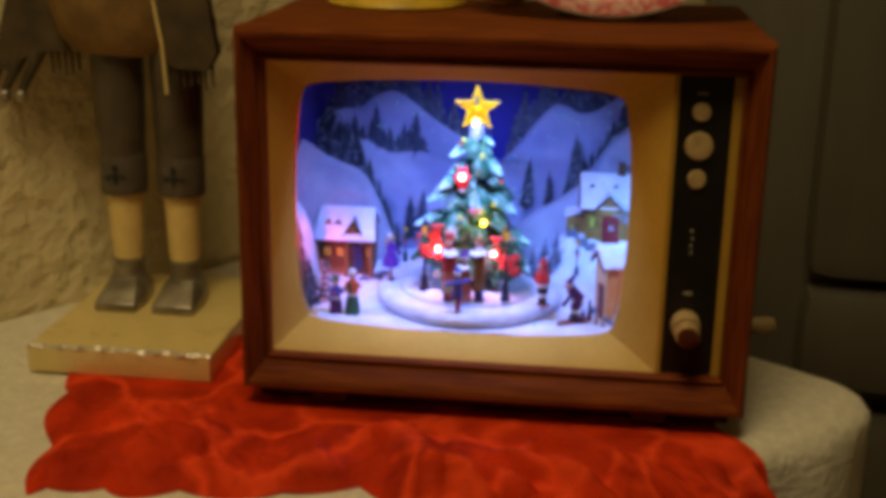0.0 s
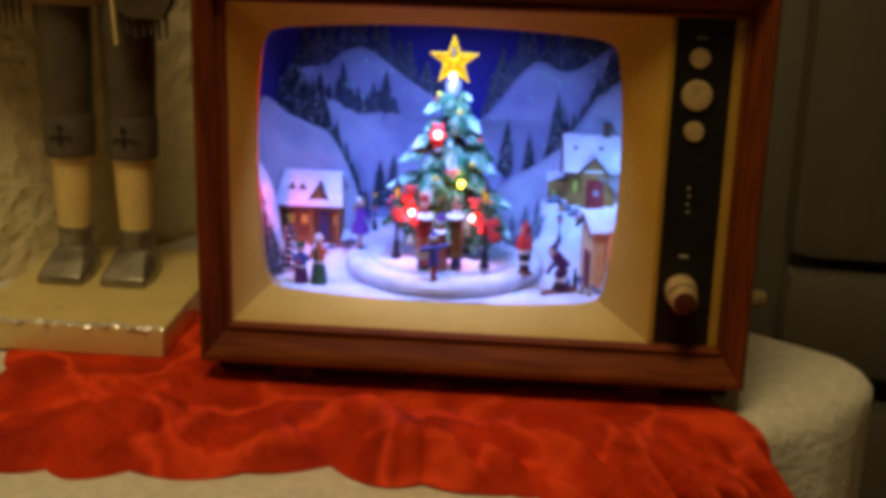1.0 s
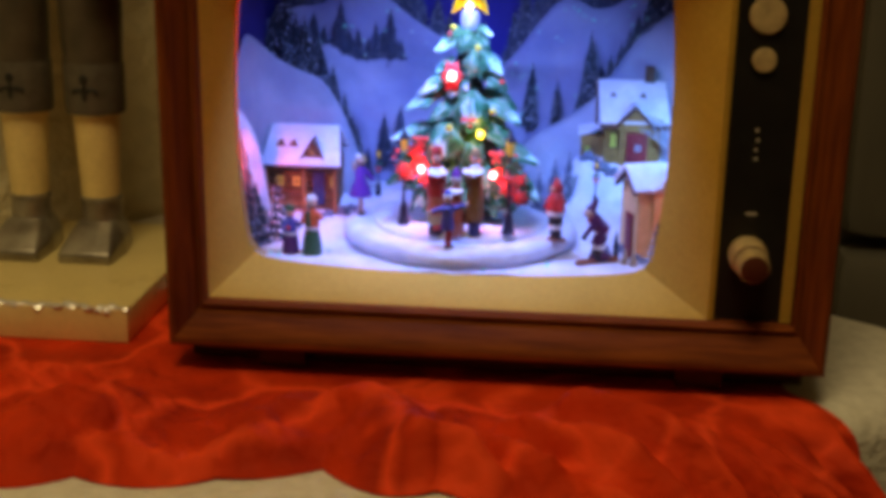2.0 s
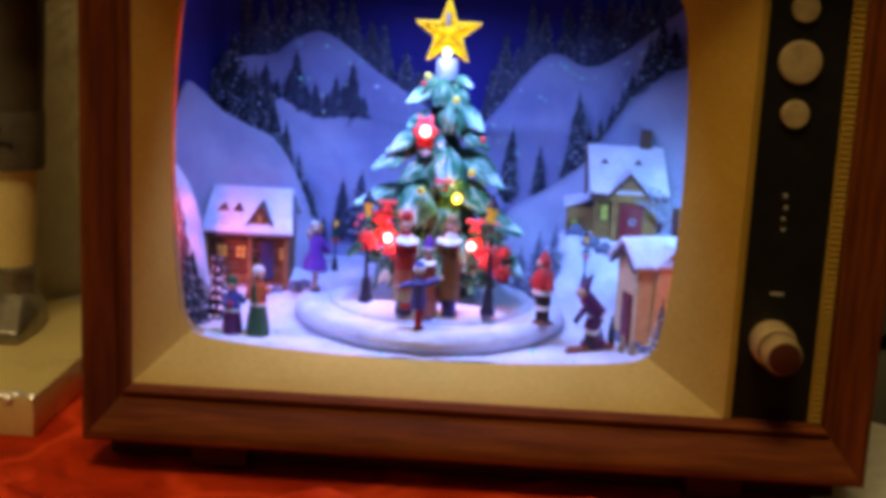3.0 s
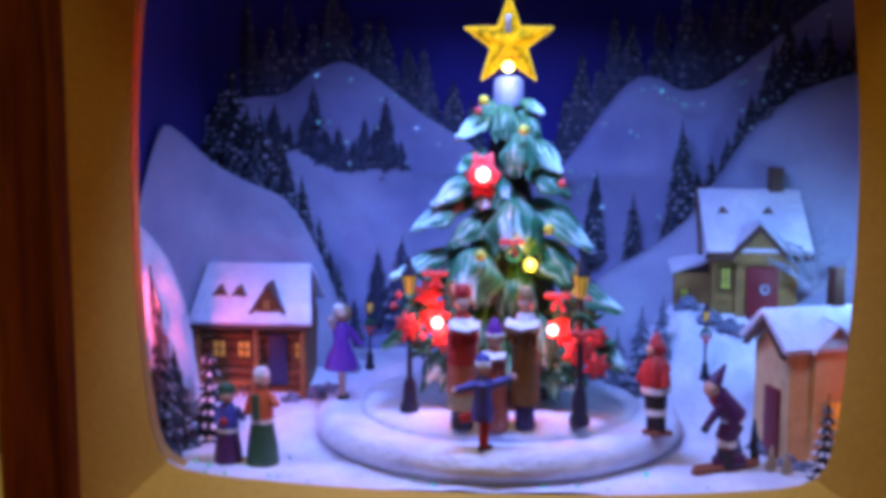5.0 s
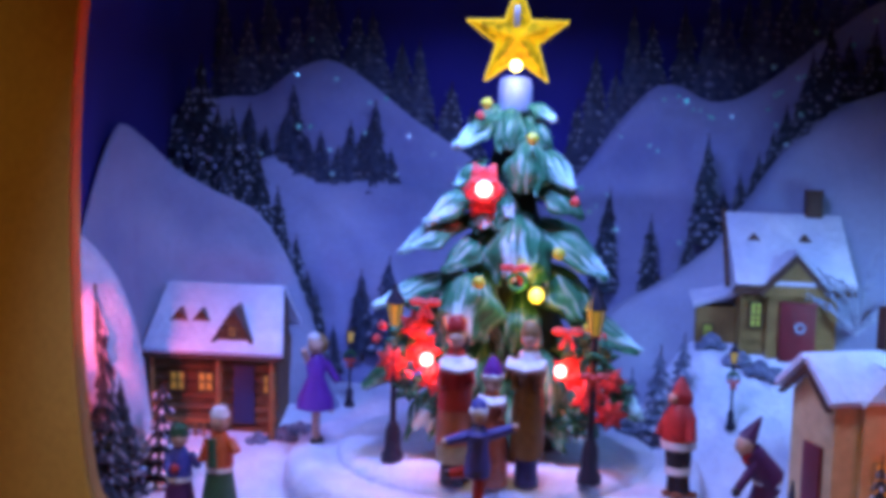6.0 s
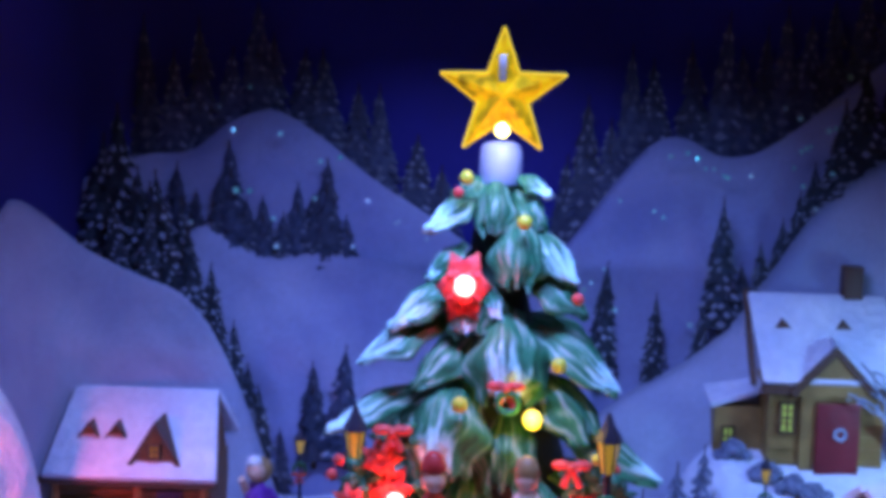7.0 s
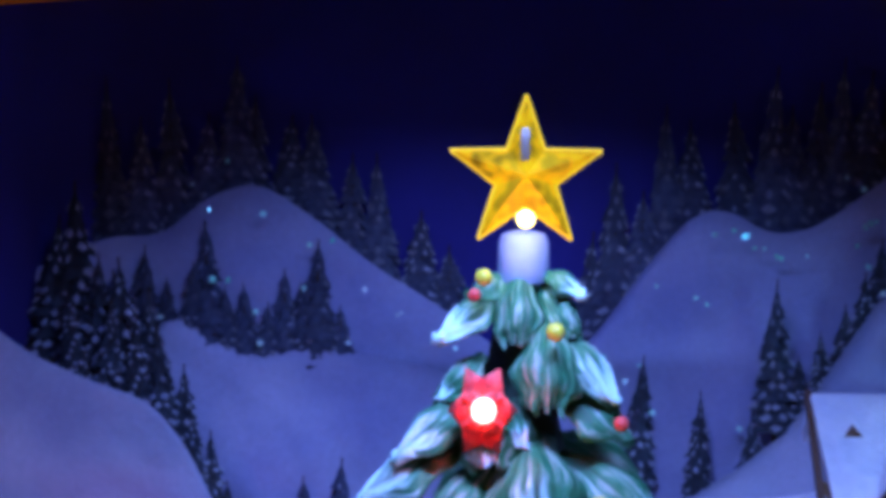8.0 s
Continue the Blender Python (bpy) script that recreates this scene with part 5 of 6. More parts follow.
def bough(root, tip, wd, arch, seed, snow, blunt):
    """Bough in the stage's own measures; its map holds the place along and across it and how snowy it is painted."""
    at = lobe_at(root, tip, wd, arch, seed, blunt)
    shift = Vector((TX, TY, PZ))
    bm = bmesh.new()
    nu, nv = 22, 30
    grid(bm, nu, nv, lambda u, v: at(u, (v - 0.5) * 2) - shift)
    streak, white = bm.loops.layers.uv.new("streak"), bm.loops.layers.uv.new("snow")
    f0, side0, span = snow or (1.0, 0.0, 1.0)
    for k, f in enumerate(bm.faces):
        i, j = divmod(k, nv)
        for loop, (a, b) in zip(f.loops, ((i, j), (i + 1, j), (i + 1, j + 1), (i, j + 1))):
            u, s = a / nu, (b / nv - 0.5) * 2
            loop[streak].uv = (u + seed * 0.37, s + seed * 0.71)
            loop[white].uv = ((0.52 * smooth(f0 - 0.10, 0.95, u) * smooth(span + 0.45, span - 0.15, abs(s - side0)) if snow else 0.0) + 0.03 * u, 0.0)
    bmesh.ops.recalc_face_normals(bm, faces=bm.faces[:])
    b = part("bough", bm, M["bough"], xt, "green resin bough brushed with snow" if snow else "", angle=60)
    b.modifiers.new("thickness", "SOLIDIFY").thickness = 0.0012


FRONT = [  # root, tip, half width, arch, snow: from, side, span; blunt
    ((-0.0190, 0.0820, 0.1585), (-0.0200, 0.0725, 0.1440), 0.0044, 0.14, None, 1), ((-0.0150, 0.0825, 0.1580), (-0.0068, 0.0780, 0.1530), 0.0032, 0.14, (0.25, 0, 0.8), 0), ((-0.0215, 0.0830, 0.1575), (-0.0285, 0.0780, 0.1530), 0.0032, 0.12, None, 0),
    ((-0.0145, 0.0840, 0.1560), (-0.0085, 0.0755, 0.1455), 0.0042, 0.10, None, 1),
    ((-0.0215, 0.0815, 0.1535), (-0.0345, 0.0735, 0.1445), 0.0046, 0.16, (0.18, 0, 0.95), 0),
    ((-0.0140, 0.0790, 0.1495), (-0.0138, 0.0670, 0.1325), 0.0060, 0.16, None, 1), ((-0.0120, 0.0800, 0.1465), (-0.0012, 0.0725, 0.1335), 0.0048, 0.16, (0.22, 0.15, 0.75), 0),
    ((-0.0125, 0.0810, 0.1385), (0.0018, 0.0745, 0.1255), 0.0072, 0.14, None, 0), ((-0.0260, 0.0800, 0.1425), (-0.0338, 0.0735, 0.1340), 0.0038, 0.12, (0.55, 0, 0.6), 0),
    ((-0.0245, 0.0790, 0.1345), (-0.0420, 0.0695, 0.1225), 0.0060, 0.17, (0.20, 0.1, 0.85), 0), ((-0.0235, 0.0775, 0.1330), (-0.0245, 0.0670, 0.1225), 0.0060, 0.14, (0.45, 0.2, 0.5), 1), ((-0.0200, 0.0780, 0.1340), (-0.0185, 0.0690, 0.1260), 0.0036, 0.12, (0.4, 0, 0.5), 1),
    ((-0.0260, 0.0790, 0.1260), (-0.0488, 0.0705, 0.1140), 0.0068, 0.17, (0.30, 0.0, 0.85), 0), ((-0.0240, 0.0785, 0.1225), (-0.0360, 0.0660, 0.1100), 0.0058, 0.12, None, 0),
    ((-0.0155, 0.0770, 0.1275), (-0.0160, 0.0605, 0.1085), 0.0092, 0.20, (0.34, 0.0, 0.46), 1), ((-0.0110, 0.0785, 0.1235), (0.0090, 0.0690, 0.1090), 0.0066, 0.16, (0.50, 0.0, 0.75), 0), ((-0.0100, 0.0790, 0.1140), (0.0060, 0.0675, 0.0985), 0.0072, 0.13, None, 1),
    ((-0.0260, 0.0770, 0.1120), (-0.0315, 0.0570, 0.0925), 0.0092, 0.20, (0.48, 0.05, 0.50), 1), ((-0.0310, 0.0790, 0.1090), (-0.0560, 0.0690, 0.0985), 0.0054, 0.14, (0.35, 0, 0.85), 0), ((-0.0150, 0.0770, 0.1060), (-0.0160, 0.0610, 0.0880), 0.0070, 0.16, None, 1),
    ((-0.0090, 0.0790, 0.1020), (0.0195, 0.0690, 0.0880), 0.0064, 0.14, (0.65, 0, 0.6), 0), ((-0.0330, 0.0780, 0.0920), (-0.0575, 0.0620, 0.0770), 0.0066, 0.14, None, 0), ((-0.0040, 0.0780, 0.0890), (0.0190, 0.0640, 0.0700), 0.0072, 0.14, (0.7, 0, 0.6), 0),
    ((-0.0240, 0.0760, 0.0930), (-0.0280, 0.0570, 0.0730), 0.0085, 0.16, None, 1), ((-0.0100, 0.0760, 0.0900), (-0.0060, 0.0570, 0.0710), 0.0085, 0.16, None, 1), ((-0.0320, 0.0770, 0.0800), (-0.0420, 0.0580, 0.0660), 0.0080, 0.14, (0.5, 0, 0.5), 1), ((-0.0050, 0.0770, 0.0800), (0.0040, 0.0580, 0.0650), 0.0080, 0.14, (0.6, 0, 0.5), 1),
    ((-0.0180, 0.0750, 0.0790), (-0.0180, 0.0560, 0.0640), 0.0085, 0.14, None, 1)]
for k, (root, tip, wd, arch, snow, blunt) in enumerate(FRONT):
    bough(root, tip, wd * 1.10, arch * 0.85, 7 * k, snow, blunt)
# the far side, in plainer rings
for k, (z, ln, wd, dr) in enumerate(((0.0960, 0.0120, 0.0050, 0.0100), (0.0800, 0.0190, 0.0070, 0.0120), (0.0630, 0.0260, 0.0085, 0.0130), (0.0450, 0.0330, 0.0095, 0.0150), (0.0270, 0.0370, 0.0105, 0.0140))):
    for j in range(4):
        a = radians(28 + 18 * (k % 2) + 36 * j)
        z_, l_ = PZ + z + random.uniform(-0.003, 0.003), ln * random.uniform(0.85, 1.1)
        bough((TX + 0.25 * l_ * math.cos(a), TY + 0.25 * l_ * math.sin(a), z_), (TX + l_ * math.cos(a), TY + l_ * math.sin(a), z_ - dr), wd, 0.14, 300 + 9 * k + j, None, 0)


def at_tree(x, y, z):
    return Matrix.Translation((x - TX, y - TY, z - PZ))


# cap and star
bm = bmesh.new()
lathe(bm, [(0.0046, 0.0), (0.0050, 0.0010), (0.0049, 0.0075), (0.0042, 0.0092), (0.0020, 0.0098)], 20, at_tree(-0.0183, 0.0835, 0.1560))
part("star_holder", bm, M["capwhite"], xt, "white plastic star holder")
bm = bmesh.new()
SR, SI = 0.0150, 0.0060
pts = []
for k in range(10):
    a = math.pi / 2 + math.pi * k / 5
    r = SR if k % 2 == 0 else SI
    pts.append((r * math.cos(a), r * math.sin(a) * 1.0))
m = at_tree(-0.0182, 0.0800, 0.1765)
tb = bmesh.new()
rim = [tb.verts.new((x, 0.0012, z)) for x, z in pts]
rim2 = [tb.verts.new((x * 0.93, -0.0004, z * 0.93)) for x, z in pts]
rimb = [tb.verts.new((x, 0.0026, z)) for x, z in pts]
c0, c1 = tb.verts.new((0, -0.0046, 0)), tb.verts.new((0, 0.0034, 0))
for k in range(10):
    j = (k + 1) % 10
    tb.faces.new((rim[k], rim[j], rim2[j], rim2[k]))
    tb.faces.new((rim2[k], rim2[j], c0))
    tb.faces.new((rim[j], rim[k], rimb[k], rimb[j]))
    tb.faces.new((rimb[j], rimb[k], c1))
bmesh.ops.recalc_face_normals(tb, faces=tb.faces[:])
put(bm, tb, m)
star = part("star", bm, M["starplastic"], xt, "amber plastic star with the LED's glow and glints put in", angle=15)
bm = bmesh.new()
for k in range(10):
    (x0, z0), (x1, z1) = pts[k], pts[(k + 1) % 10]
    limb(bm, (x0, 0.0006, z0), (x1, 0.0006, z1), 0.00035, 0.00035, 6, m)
part("rim", bm, M["staredge"], star, "star rim with the LED's shine put in as emission")

bm = bmesh.new()
box(bm, (0, 0, 0), (0.0017, 0.0010, 0.0062), 0.0004, at_tree(-0.0184, 0.0768, 0.1822))
part("pin", bm, M["pewter"], xt, "grey pin of the star")


def bulb(x, y, z, m, r=0.0021):
    bm = bmesh.new()
    lathe(bm, [(r, 0), (r, r * 1.1), (r * 0.86, r * 1.75), (r * 0.5, r * 2.15), (r * 0.12, r * 2.3)], 16, at_tree(x, y, z) @ pose(0, 0, 0, 90))
    b = part("bulb", bm, M[m], xt, "lit bulb")
    b.visible_shadow = False


bulb(-0.0182, 0.0765, 0.1685, "ledwhite", 0.0016)
bulb(-0.0255, 0.0660, 0.1348, "ledred")
bulb(-0.0102, 0.0595, 0.1070, "ledyellow", 0.0019)
bulb(-0.0393, 0.0575, 0.0885, "ledred", 0.0016)
bulb(-0.0030, 0.0575, 0.0868, "ledred", 0.0015)
for x, y, z, r in ((-0.0128, 0.0665, 0.1488, 0.0017), (-0.0045, 0.0645, 0.1177, 0.0018), (-0.0258, 0.0575, 0.1100, 0.0018), (-0.0258, 0.0715, 0.1580, 0.0016), (0.0040, 0.0570, 0.0990, 0.0013)):
    bm = bmesh.new()
    ball(bm, (0, 0, 0), r, 16, 10, at_tree(x, y, z))
    part("bauble", bm, M["yellowball"], xt, "yellow bauble")
for x, y, z, r in ((-0.0005, 0.0690, 0.1318, 0.0014), (-0.0275, 0.0710, 0.1548, 0.0012), (0.0080, 0.0600, 0.0960, 0.0013), (0.0095, 0.0610, 0.0900, 0.0014), (-0.0535, 0.0600, 0.0930, 0.0013), (-0.0440, 0.0545, 0.0845, 0.0013), (-0.0515, 0.0560, 0.0975, 0.0013)):
    bm = bmesh.new()
    ball(bm, (0, 0, 0), r, 14, 9, at_tree(x, y, z))
    part("bauble", bm, M["redpaint"], xt, "red bauble")


def poinsettia(x, y, z, r, n=7, wide=0.27, skew=1.0):
    bm = bmesh.new()
    for ring, (k, rr, lift) in enumerate(((n, r, 0.0), (n - 2, r * 0.6, 0.0012))):
        for j in range(k):
            a = 2 * math.pi * (j + 0.5 * ring) / k
            c, s = math.cos(a), math.sin(a)
            v = [bm.verts.new(p) for p in ((0, -lift, 0), (c * rr * 0.5 - s * rr * wide, -lift - 0.0008, s * rr * 0.5 + c * rr * wide), (c * rr, -lift + 0.0006, s * rr),
                                           (c * rr * 0.5 + s * rr * wide, -lift - 0.0008, s * rr * 0.5 - c * rr * wide), (c * rr * 0.5, -lift - 0.0002, s * rr * 0.5))]
            for q in ((0, 1, 4), (1, 2, 4), (2, 3, 4), (3, 0, 4)):
                bm.faces.new([v[i] for i in q])
    bm.transform(at_tree(x, y, z) @ Matrix.Diagonal((skew, 1, 1, 1)))
    f = part("poinsettia", bm, M["redpaint"], xt, "red poinsettia flower", angle=20)
    f.modifiers.new("thickness", "SOLIDIFY").thickness = 0.0003


poinsettia(-0.0257, 0.0672, 0.1342, 0.0090, 6, 0.42, 0.70)
for x, y, z, r in ((-0.0410, 0.0590, 0.0905, 0.0064), (-0.0425, 0.0580, 0.0975, 0.0052), (-0.0490, 0.0570, 0.0880, 0.0046), (-0.0365, 0.0565, 0.0835, 0.0056),
                   (0.0005, 0.0590, 0.0865, 0.0062), (0.0050, 0.0575, 0.0800, 0.0058), (0.0108, 0.0570, 0.0755, 0.0050), (0.0105, 0.0580, 0.0845, 0.0046)):
    poinsettia(x, y, z, r)


def leaf_sprig(x, y, z, r, n, seed):
    """A flat spray of pointed holly leaves."""
    rnd = random.Random(seed)
    bm = bmesh.new()
    for j in range(n):
        a = 2 * math.pi * (j + rnd.uniform(-0.3, 0.3)) / n
        c, s, q = math.cos(a), math.sin(a), r * rnd.uniform(0.75, 1.15)
        d = rnd.uniform(-0.0012, 0.0006)
        v = [bm.verts.new(p) for p in ((0, 0, 0), (c * q * 0.5 - s * q * 0.24, d - 0.0005, s * q * 0.5 + c * q * 0.24), (c * q, d, s * q), (c * q * 0.5 + s * q * 0.24, d - 0.0005, s * q * 0.5 - c * q * 0.24), (c * q * 0.5, d - 0.0010, s * q * 0.5))]
        for t in ((0, 1, 4), (1, 2, 4), (2, 3, 4), (3, 0, 4)):
            bm.faces.new([v[i] for i in t])
    bm.transform(at_tree(x, y, z))
    f = part("leaf_sprig", bm, M["holly"], xt, "green holly leaves", angle=20)
    f.modifiers.new("thickness", "SOLIDIFY").thickness = 0.0003


for k, (x, y, z, r) in enumerate(((-0.0400, 0.0590, 0.1015, 0.0058), (-0.0465, 0.0590, 0.0935, 0.0056), (-0.0445, 0.0595, 0.0800, 0.0060), (-0.0345, 0.0600, 0.0890, 0.0050), (-0.0350, 0.0590, 0.0745, 0.0055),
                                  (0.0020, 0.0590, 0.0940, 0.0062), (0.0080, 0.0590, 0.0905, 0.0058), (0.0020, 0.0590, 0.0725, 0.0058), (0.0130, 0.0600, 0.0800, 0.0050))):
    leaf_sprig(x, y, z, r, 8, 40 + k)
for x, y, z, r in ((-0.0160, 0.0575, 0.1140, 0.0026), (-0.0400, 0.0560, 0.1040, 0.0027), (-0.0015, 0.0560, 0.0975, 0.0027)):
    bm = bmesh.new()
    bow(bm, at_tree(x, y, z), r)
    part("bow", bm, M["redpaint"], xt, "red bow")
bm = bmesh.new()
tube(bm, [(0.0022 * math.cos(a), 0, 0.0022 * math.sin(a)) for a in [k * math.pi / 10 for k in range(20)]], 0.0007, 7, True, at_tree(-0.0155, 0.0570, 0.1108))
part("wreath", bm, M["bough"], xt, "green wreath")


# ---- figurines, each one plain mesh ----
FM = ["coatred", "salmon", "fur", "brown", "navy", "blue", "purple", "plum", "darkgreen", "orange", "hair", "ski", "boots", "tanfur", "skin"]
FI = {n: i for i, n in enumerate(FM)}


def figurine(name, label, pieces, at, category="figurine", group="figurines of the village"):
    bm = bmesh.new()
    for kind, m, *a in pieces:
        if kind == "L":
            lathe(bm, a[0], 14, Matrix.Translation(a[1]) if len(a) > 1 else None, FI[m], wob=0.02)
        elif kind == "B":
            ball(bm, a[0], a[1], 12, 8, None, FI[m])
        elif kind == "K":       # open song book: centre, half width, depth
            c, hw, dp = a
            for sgn in (-1, 1):
                mm_ = Matrix.Translation(c) @ pose(0, 0, 0, 22, 0, 0) @ pose(0, 0, 0, 0, -sgn * 16, 0)
                box(bm, (sgn * hw / 2, 0, 0), (hw, dp, 0.0009), 0.0002, mm_, FI[m])
        elif kind == "R":
            limb(bm, a[0], a[1], a[2], a[3], 9, None, FI[m])
    one(name, bm, [M[n] for n in FM], label, category, group, at)


def mm(rows):
    return [(r / 1000, z / 1000) for r, z in rows]


def V(x, y, z):
    return (x / 1000, y / 1000, z / 1000)


# group of carollers before the tree
figurine("caroller", "figurine in red coat and hat with white muff", [
    ("L", "boots", mm([(3.2, 0), (3.4, 2), (3.0, 7)])), ("L", "tanfur", mm([(4.4, 6), (4.6, 10), (4.0, 12)])), ("L", "salmon", mm([(4.6, 11), (4.3, 18), (3.6, 25)])),
    ("L", "coatred", mm([(4.3, 20), (4.0, 27), (3.2, 33), (1.6, 36)])), ("R", "coatred", V(-3, 0, 32), V(-3.6, -3, 26), 0.0013, 0.0012), ("R", "coatred", V(3, 0, 32), V(3.6, -3, 27), 0.0013, 0.0012),
    ("K", "fur", V(0.2, -4.6, 31.6), 0.0046, 0.0042), ("B", "skin", V(0, -0.4, 38.6), 0.0024), ("B", "hair", V(0, 0.6, 39), (0.0026, 0.0022, 0.0027)),
    ("L", "coatred", mm([(2.4, 40.7), (2.5, 41.4), (2.1, 43.4), (1.2, 44.4)])), ("L", "fur", mm([(3.6, 32.3), (3.3, 33.6), (2.0, 34.6)]))],
    pose(-0.0305, 0.0445, PZ - 0.0010, 0, 0, 8) @ Matrix.Diagonal((1.06, 1.06, 1.01, 1)))
figurine("caroller", "small figurine in salmon coat with pale hat", [
    ("L", "salmon", mm([(4.1, 0), (4.0, 6), (3.4, 14), (2.9, 20), (1.4, 24)])), ("R", "salmon", V(-2.6, 0, 21), V(-2.4, -3, 17), 0.0011, 0.001), ("R", "salmon", V(2.6, 0, 21), V(2.4, -3, 17), 0.0011, 0.001),
    ("K", "fur", V(0.2, -3.8, 21.6), 0.0036, 0.0034), ("L", "fur", mm([(3.0, 20.6), (2.7, 21.8), (1.5, 23)])), ("B", "skin", V(0, -0.4, 26), 0.0021), ("B", "hair", V(0, 0.5, 26.3), (0.0023, 0.002, 0.0023)), ("L", "purple", mm([(2.5, 27.6), (2.3, 29), (1.4, 31), (0.5, 32.5)])),
    ("L", "fur", mm([(2.7, 26.9), (2.7, 27.9), (2.2, 28.2)]))], pose(-0.0207, 0.0450, PZ - 0.0010, 0, 0, -5) @ Matrix.Diagonal((1.10, 1.05, 1.06, 1)))
figurine("caroller", "tall figurine in long brown coat with white collar", [
    ("L", "navy", mm([(3.0, 0), (3.0, 3), (2.8, 9)])), ("L", "brown", mm([(4.6, 8), (4.3, 18), (3.7, 28), (3.0, 34), (1.4, 37)])), ("R", "brown", V(-3.2, 0, 33), V(-2.8, -3.2, 27), 0.0014, 0.0012),
    ("R", "brown", V(3.2, 0, 33), V(2.8, -3.2, 27), 0.0014, 0.0012), ("K", "fur", V(0.0, -4.6, 33.4), 0.0052, 0.0044), ("L", "fur", mm([(3.2, 33), (2.8, 36.5), (1.6, 38)])), ("B", "skin", V(0, -0.4, 40.4), 0.0024),
    ("L", "hair", mm([(2.5, 41.2), (2.6, 42.4), (2.0, 44.6), (0.8, 45.6)]))], pose(-0.0113, 0.0460, PZ - 0.0010, 0, 0, -10) @ Matrix.Diagonal((1.03, 1.03, 0.97, 1)))
# skaters on the turntable
figurine("skater", "skating figurine in blue coat and red trousers on one leg", [
    ("R", "boots", V(-1.0, -1.4, 0.8), V(2.4, 1.0, 0.8), 0.0008, 0.0010), ("R", "coatred", V(0.3, 0, 1), V(0.8, 0, 9.5), 0.0013, 0.0017), ("R", "coatred", V(0.3, 0.6, 10), V(-6.0, 2.2, 8.5), 0.0017, 0.0012), ("B", "boots", V(-6.8, 2.4, 8.6), (0.0014, 0.001, 0.001)),
    ("L", "blue", mm([(3.0, 8.6), (3.2, 11), (2.5, 15), (2.9, 18.5), (1.4, 20.5)])), ("R", "blue", V(2.4, 0, 18), V(8.0, -0.6, 20.0), 0.0014, 0.001), ("R", "blue", V(-2.4, 0, 18), V(-7.4, -0.6, 16.8), 0.0014, 0.001), ("B", "skin", V(8.6, -0.6, 20.3), 0.0009),
    ("B", "skin", V(-8.0, -0.6, 16.6), 0.0009), ("B", "skin", V(0.2, -0.4, 22.6), 0.0020), ("L", "fur", mm([(2.3, 23.2), (2.3, 24.3), (1.9, 24.8)])), ("L", "blue", mm([(2.1, 24.3), (1.6, 26), (0.4, 26.8)]))], pose(-0.0235, 0.0310, 0.0548, 0, 0, 8) @ Matrix.Diagonal((1.08, 1.08, 1.12, 1)))
figurine("skater", "skating figurine in red hooded jacket with white trim", [
    ("R", "ski", V(-2.4, -2.6, 0.6), V(2.2, 2.4, 0.6), 0.0008, 0.0008), ("R", "ski", V(0.6, -3.0, 0.6), V(4.2, 2.0, 0.6), 0.0008, 0.0008), ("R", "boots", V(-0.9, 0, 0.8), V(-1.0, 0, 6), 0.0018, 0.0017), ("R", "boots", V(1.6, 0, 0.8), V(1.2, 0, 6), 0.0018, 0.0017), ("L", "fur", mm([(3.1, 5.6), (3.2, 7.2), (2.8, 7.8)])),
    ("L", "boots", mm([(3.0, 7.4), (3.2, 10), (3.0, 12.4)])), ("L", "fur", mm([(4.2, 12), (4.4, 13.4), (3.9, 14.4)])), ("L", "coatred", mm([(4.2, 14), (4.0, 17), (3.3, 21), (1.8, 23)])), ("R", "coatred", V(-3, 0, 20), V(-4.4, -2, 14.6), 0.0014, 0.0012),
    ("R", "coatred", V(3, 0, 20), V(4.4, -2, 14.6), 0.0014, 0.0012), ("B", "coatred", V(0, 0.3, 24.4), (0.0026, 0.0026, 0.0028)), ("L", "coatred", mm([(2.4, 25.4), (1.4, 27.8), (0.3, 29.4)])), ("B", "skin", V(-0.9, -1.4, 24.2), 0.0016)], pose(0.0292, 0.0540, 0.0550, 0, 0, -40) @ Matrix.Diagonal((1.12, 1.12, 1.1, 1)))
figurine("skater", "skating figurine in purple dress with fair hair", [
    ("R", "boots", V(-0.9, -0.8, 0.8), V(1.6, 0.8, 0.8), 0.0008, 0.001), ("R", "skin", V(0.2, 0, 1), V(0.3, 0, 10), 0.0009, 0.0012), ("R", "skin", V(1.2, 0.8, 10), V(4.6, 2, 8), 0.0011, 0.0008), ("L", "purple", mm([(4.9, 9.4), (4.4, 12), (2.2, 17), (2.6, 21), (1.2, 23)])),
    ("R", "skin", V(-2, 0, 21), V(-3.4, -2, 24.5), 0.0009, 0.0008), ("R", "purple", V(2.0, 0, 21), V(5.4, -1, 16), 0.0012, 0.0009), ("B", "skin", V(-0.2, -0.5, 25.2), 0.0020), ("B", "hair", V(0.6, 0.7, 25.2), (0.0027, 0.0024, 0.0028)), ("B", "fur", V(-0.5, 0, 27.2), (0.0016, 0.0016, 0.0012))],
    pose(-0.0750, 0.0860, 0.0550, 0, 0, 20) @ Matrix.Diagonal((1.2, 1.2, 1.2, 1)))
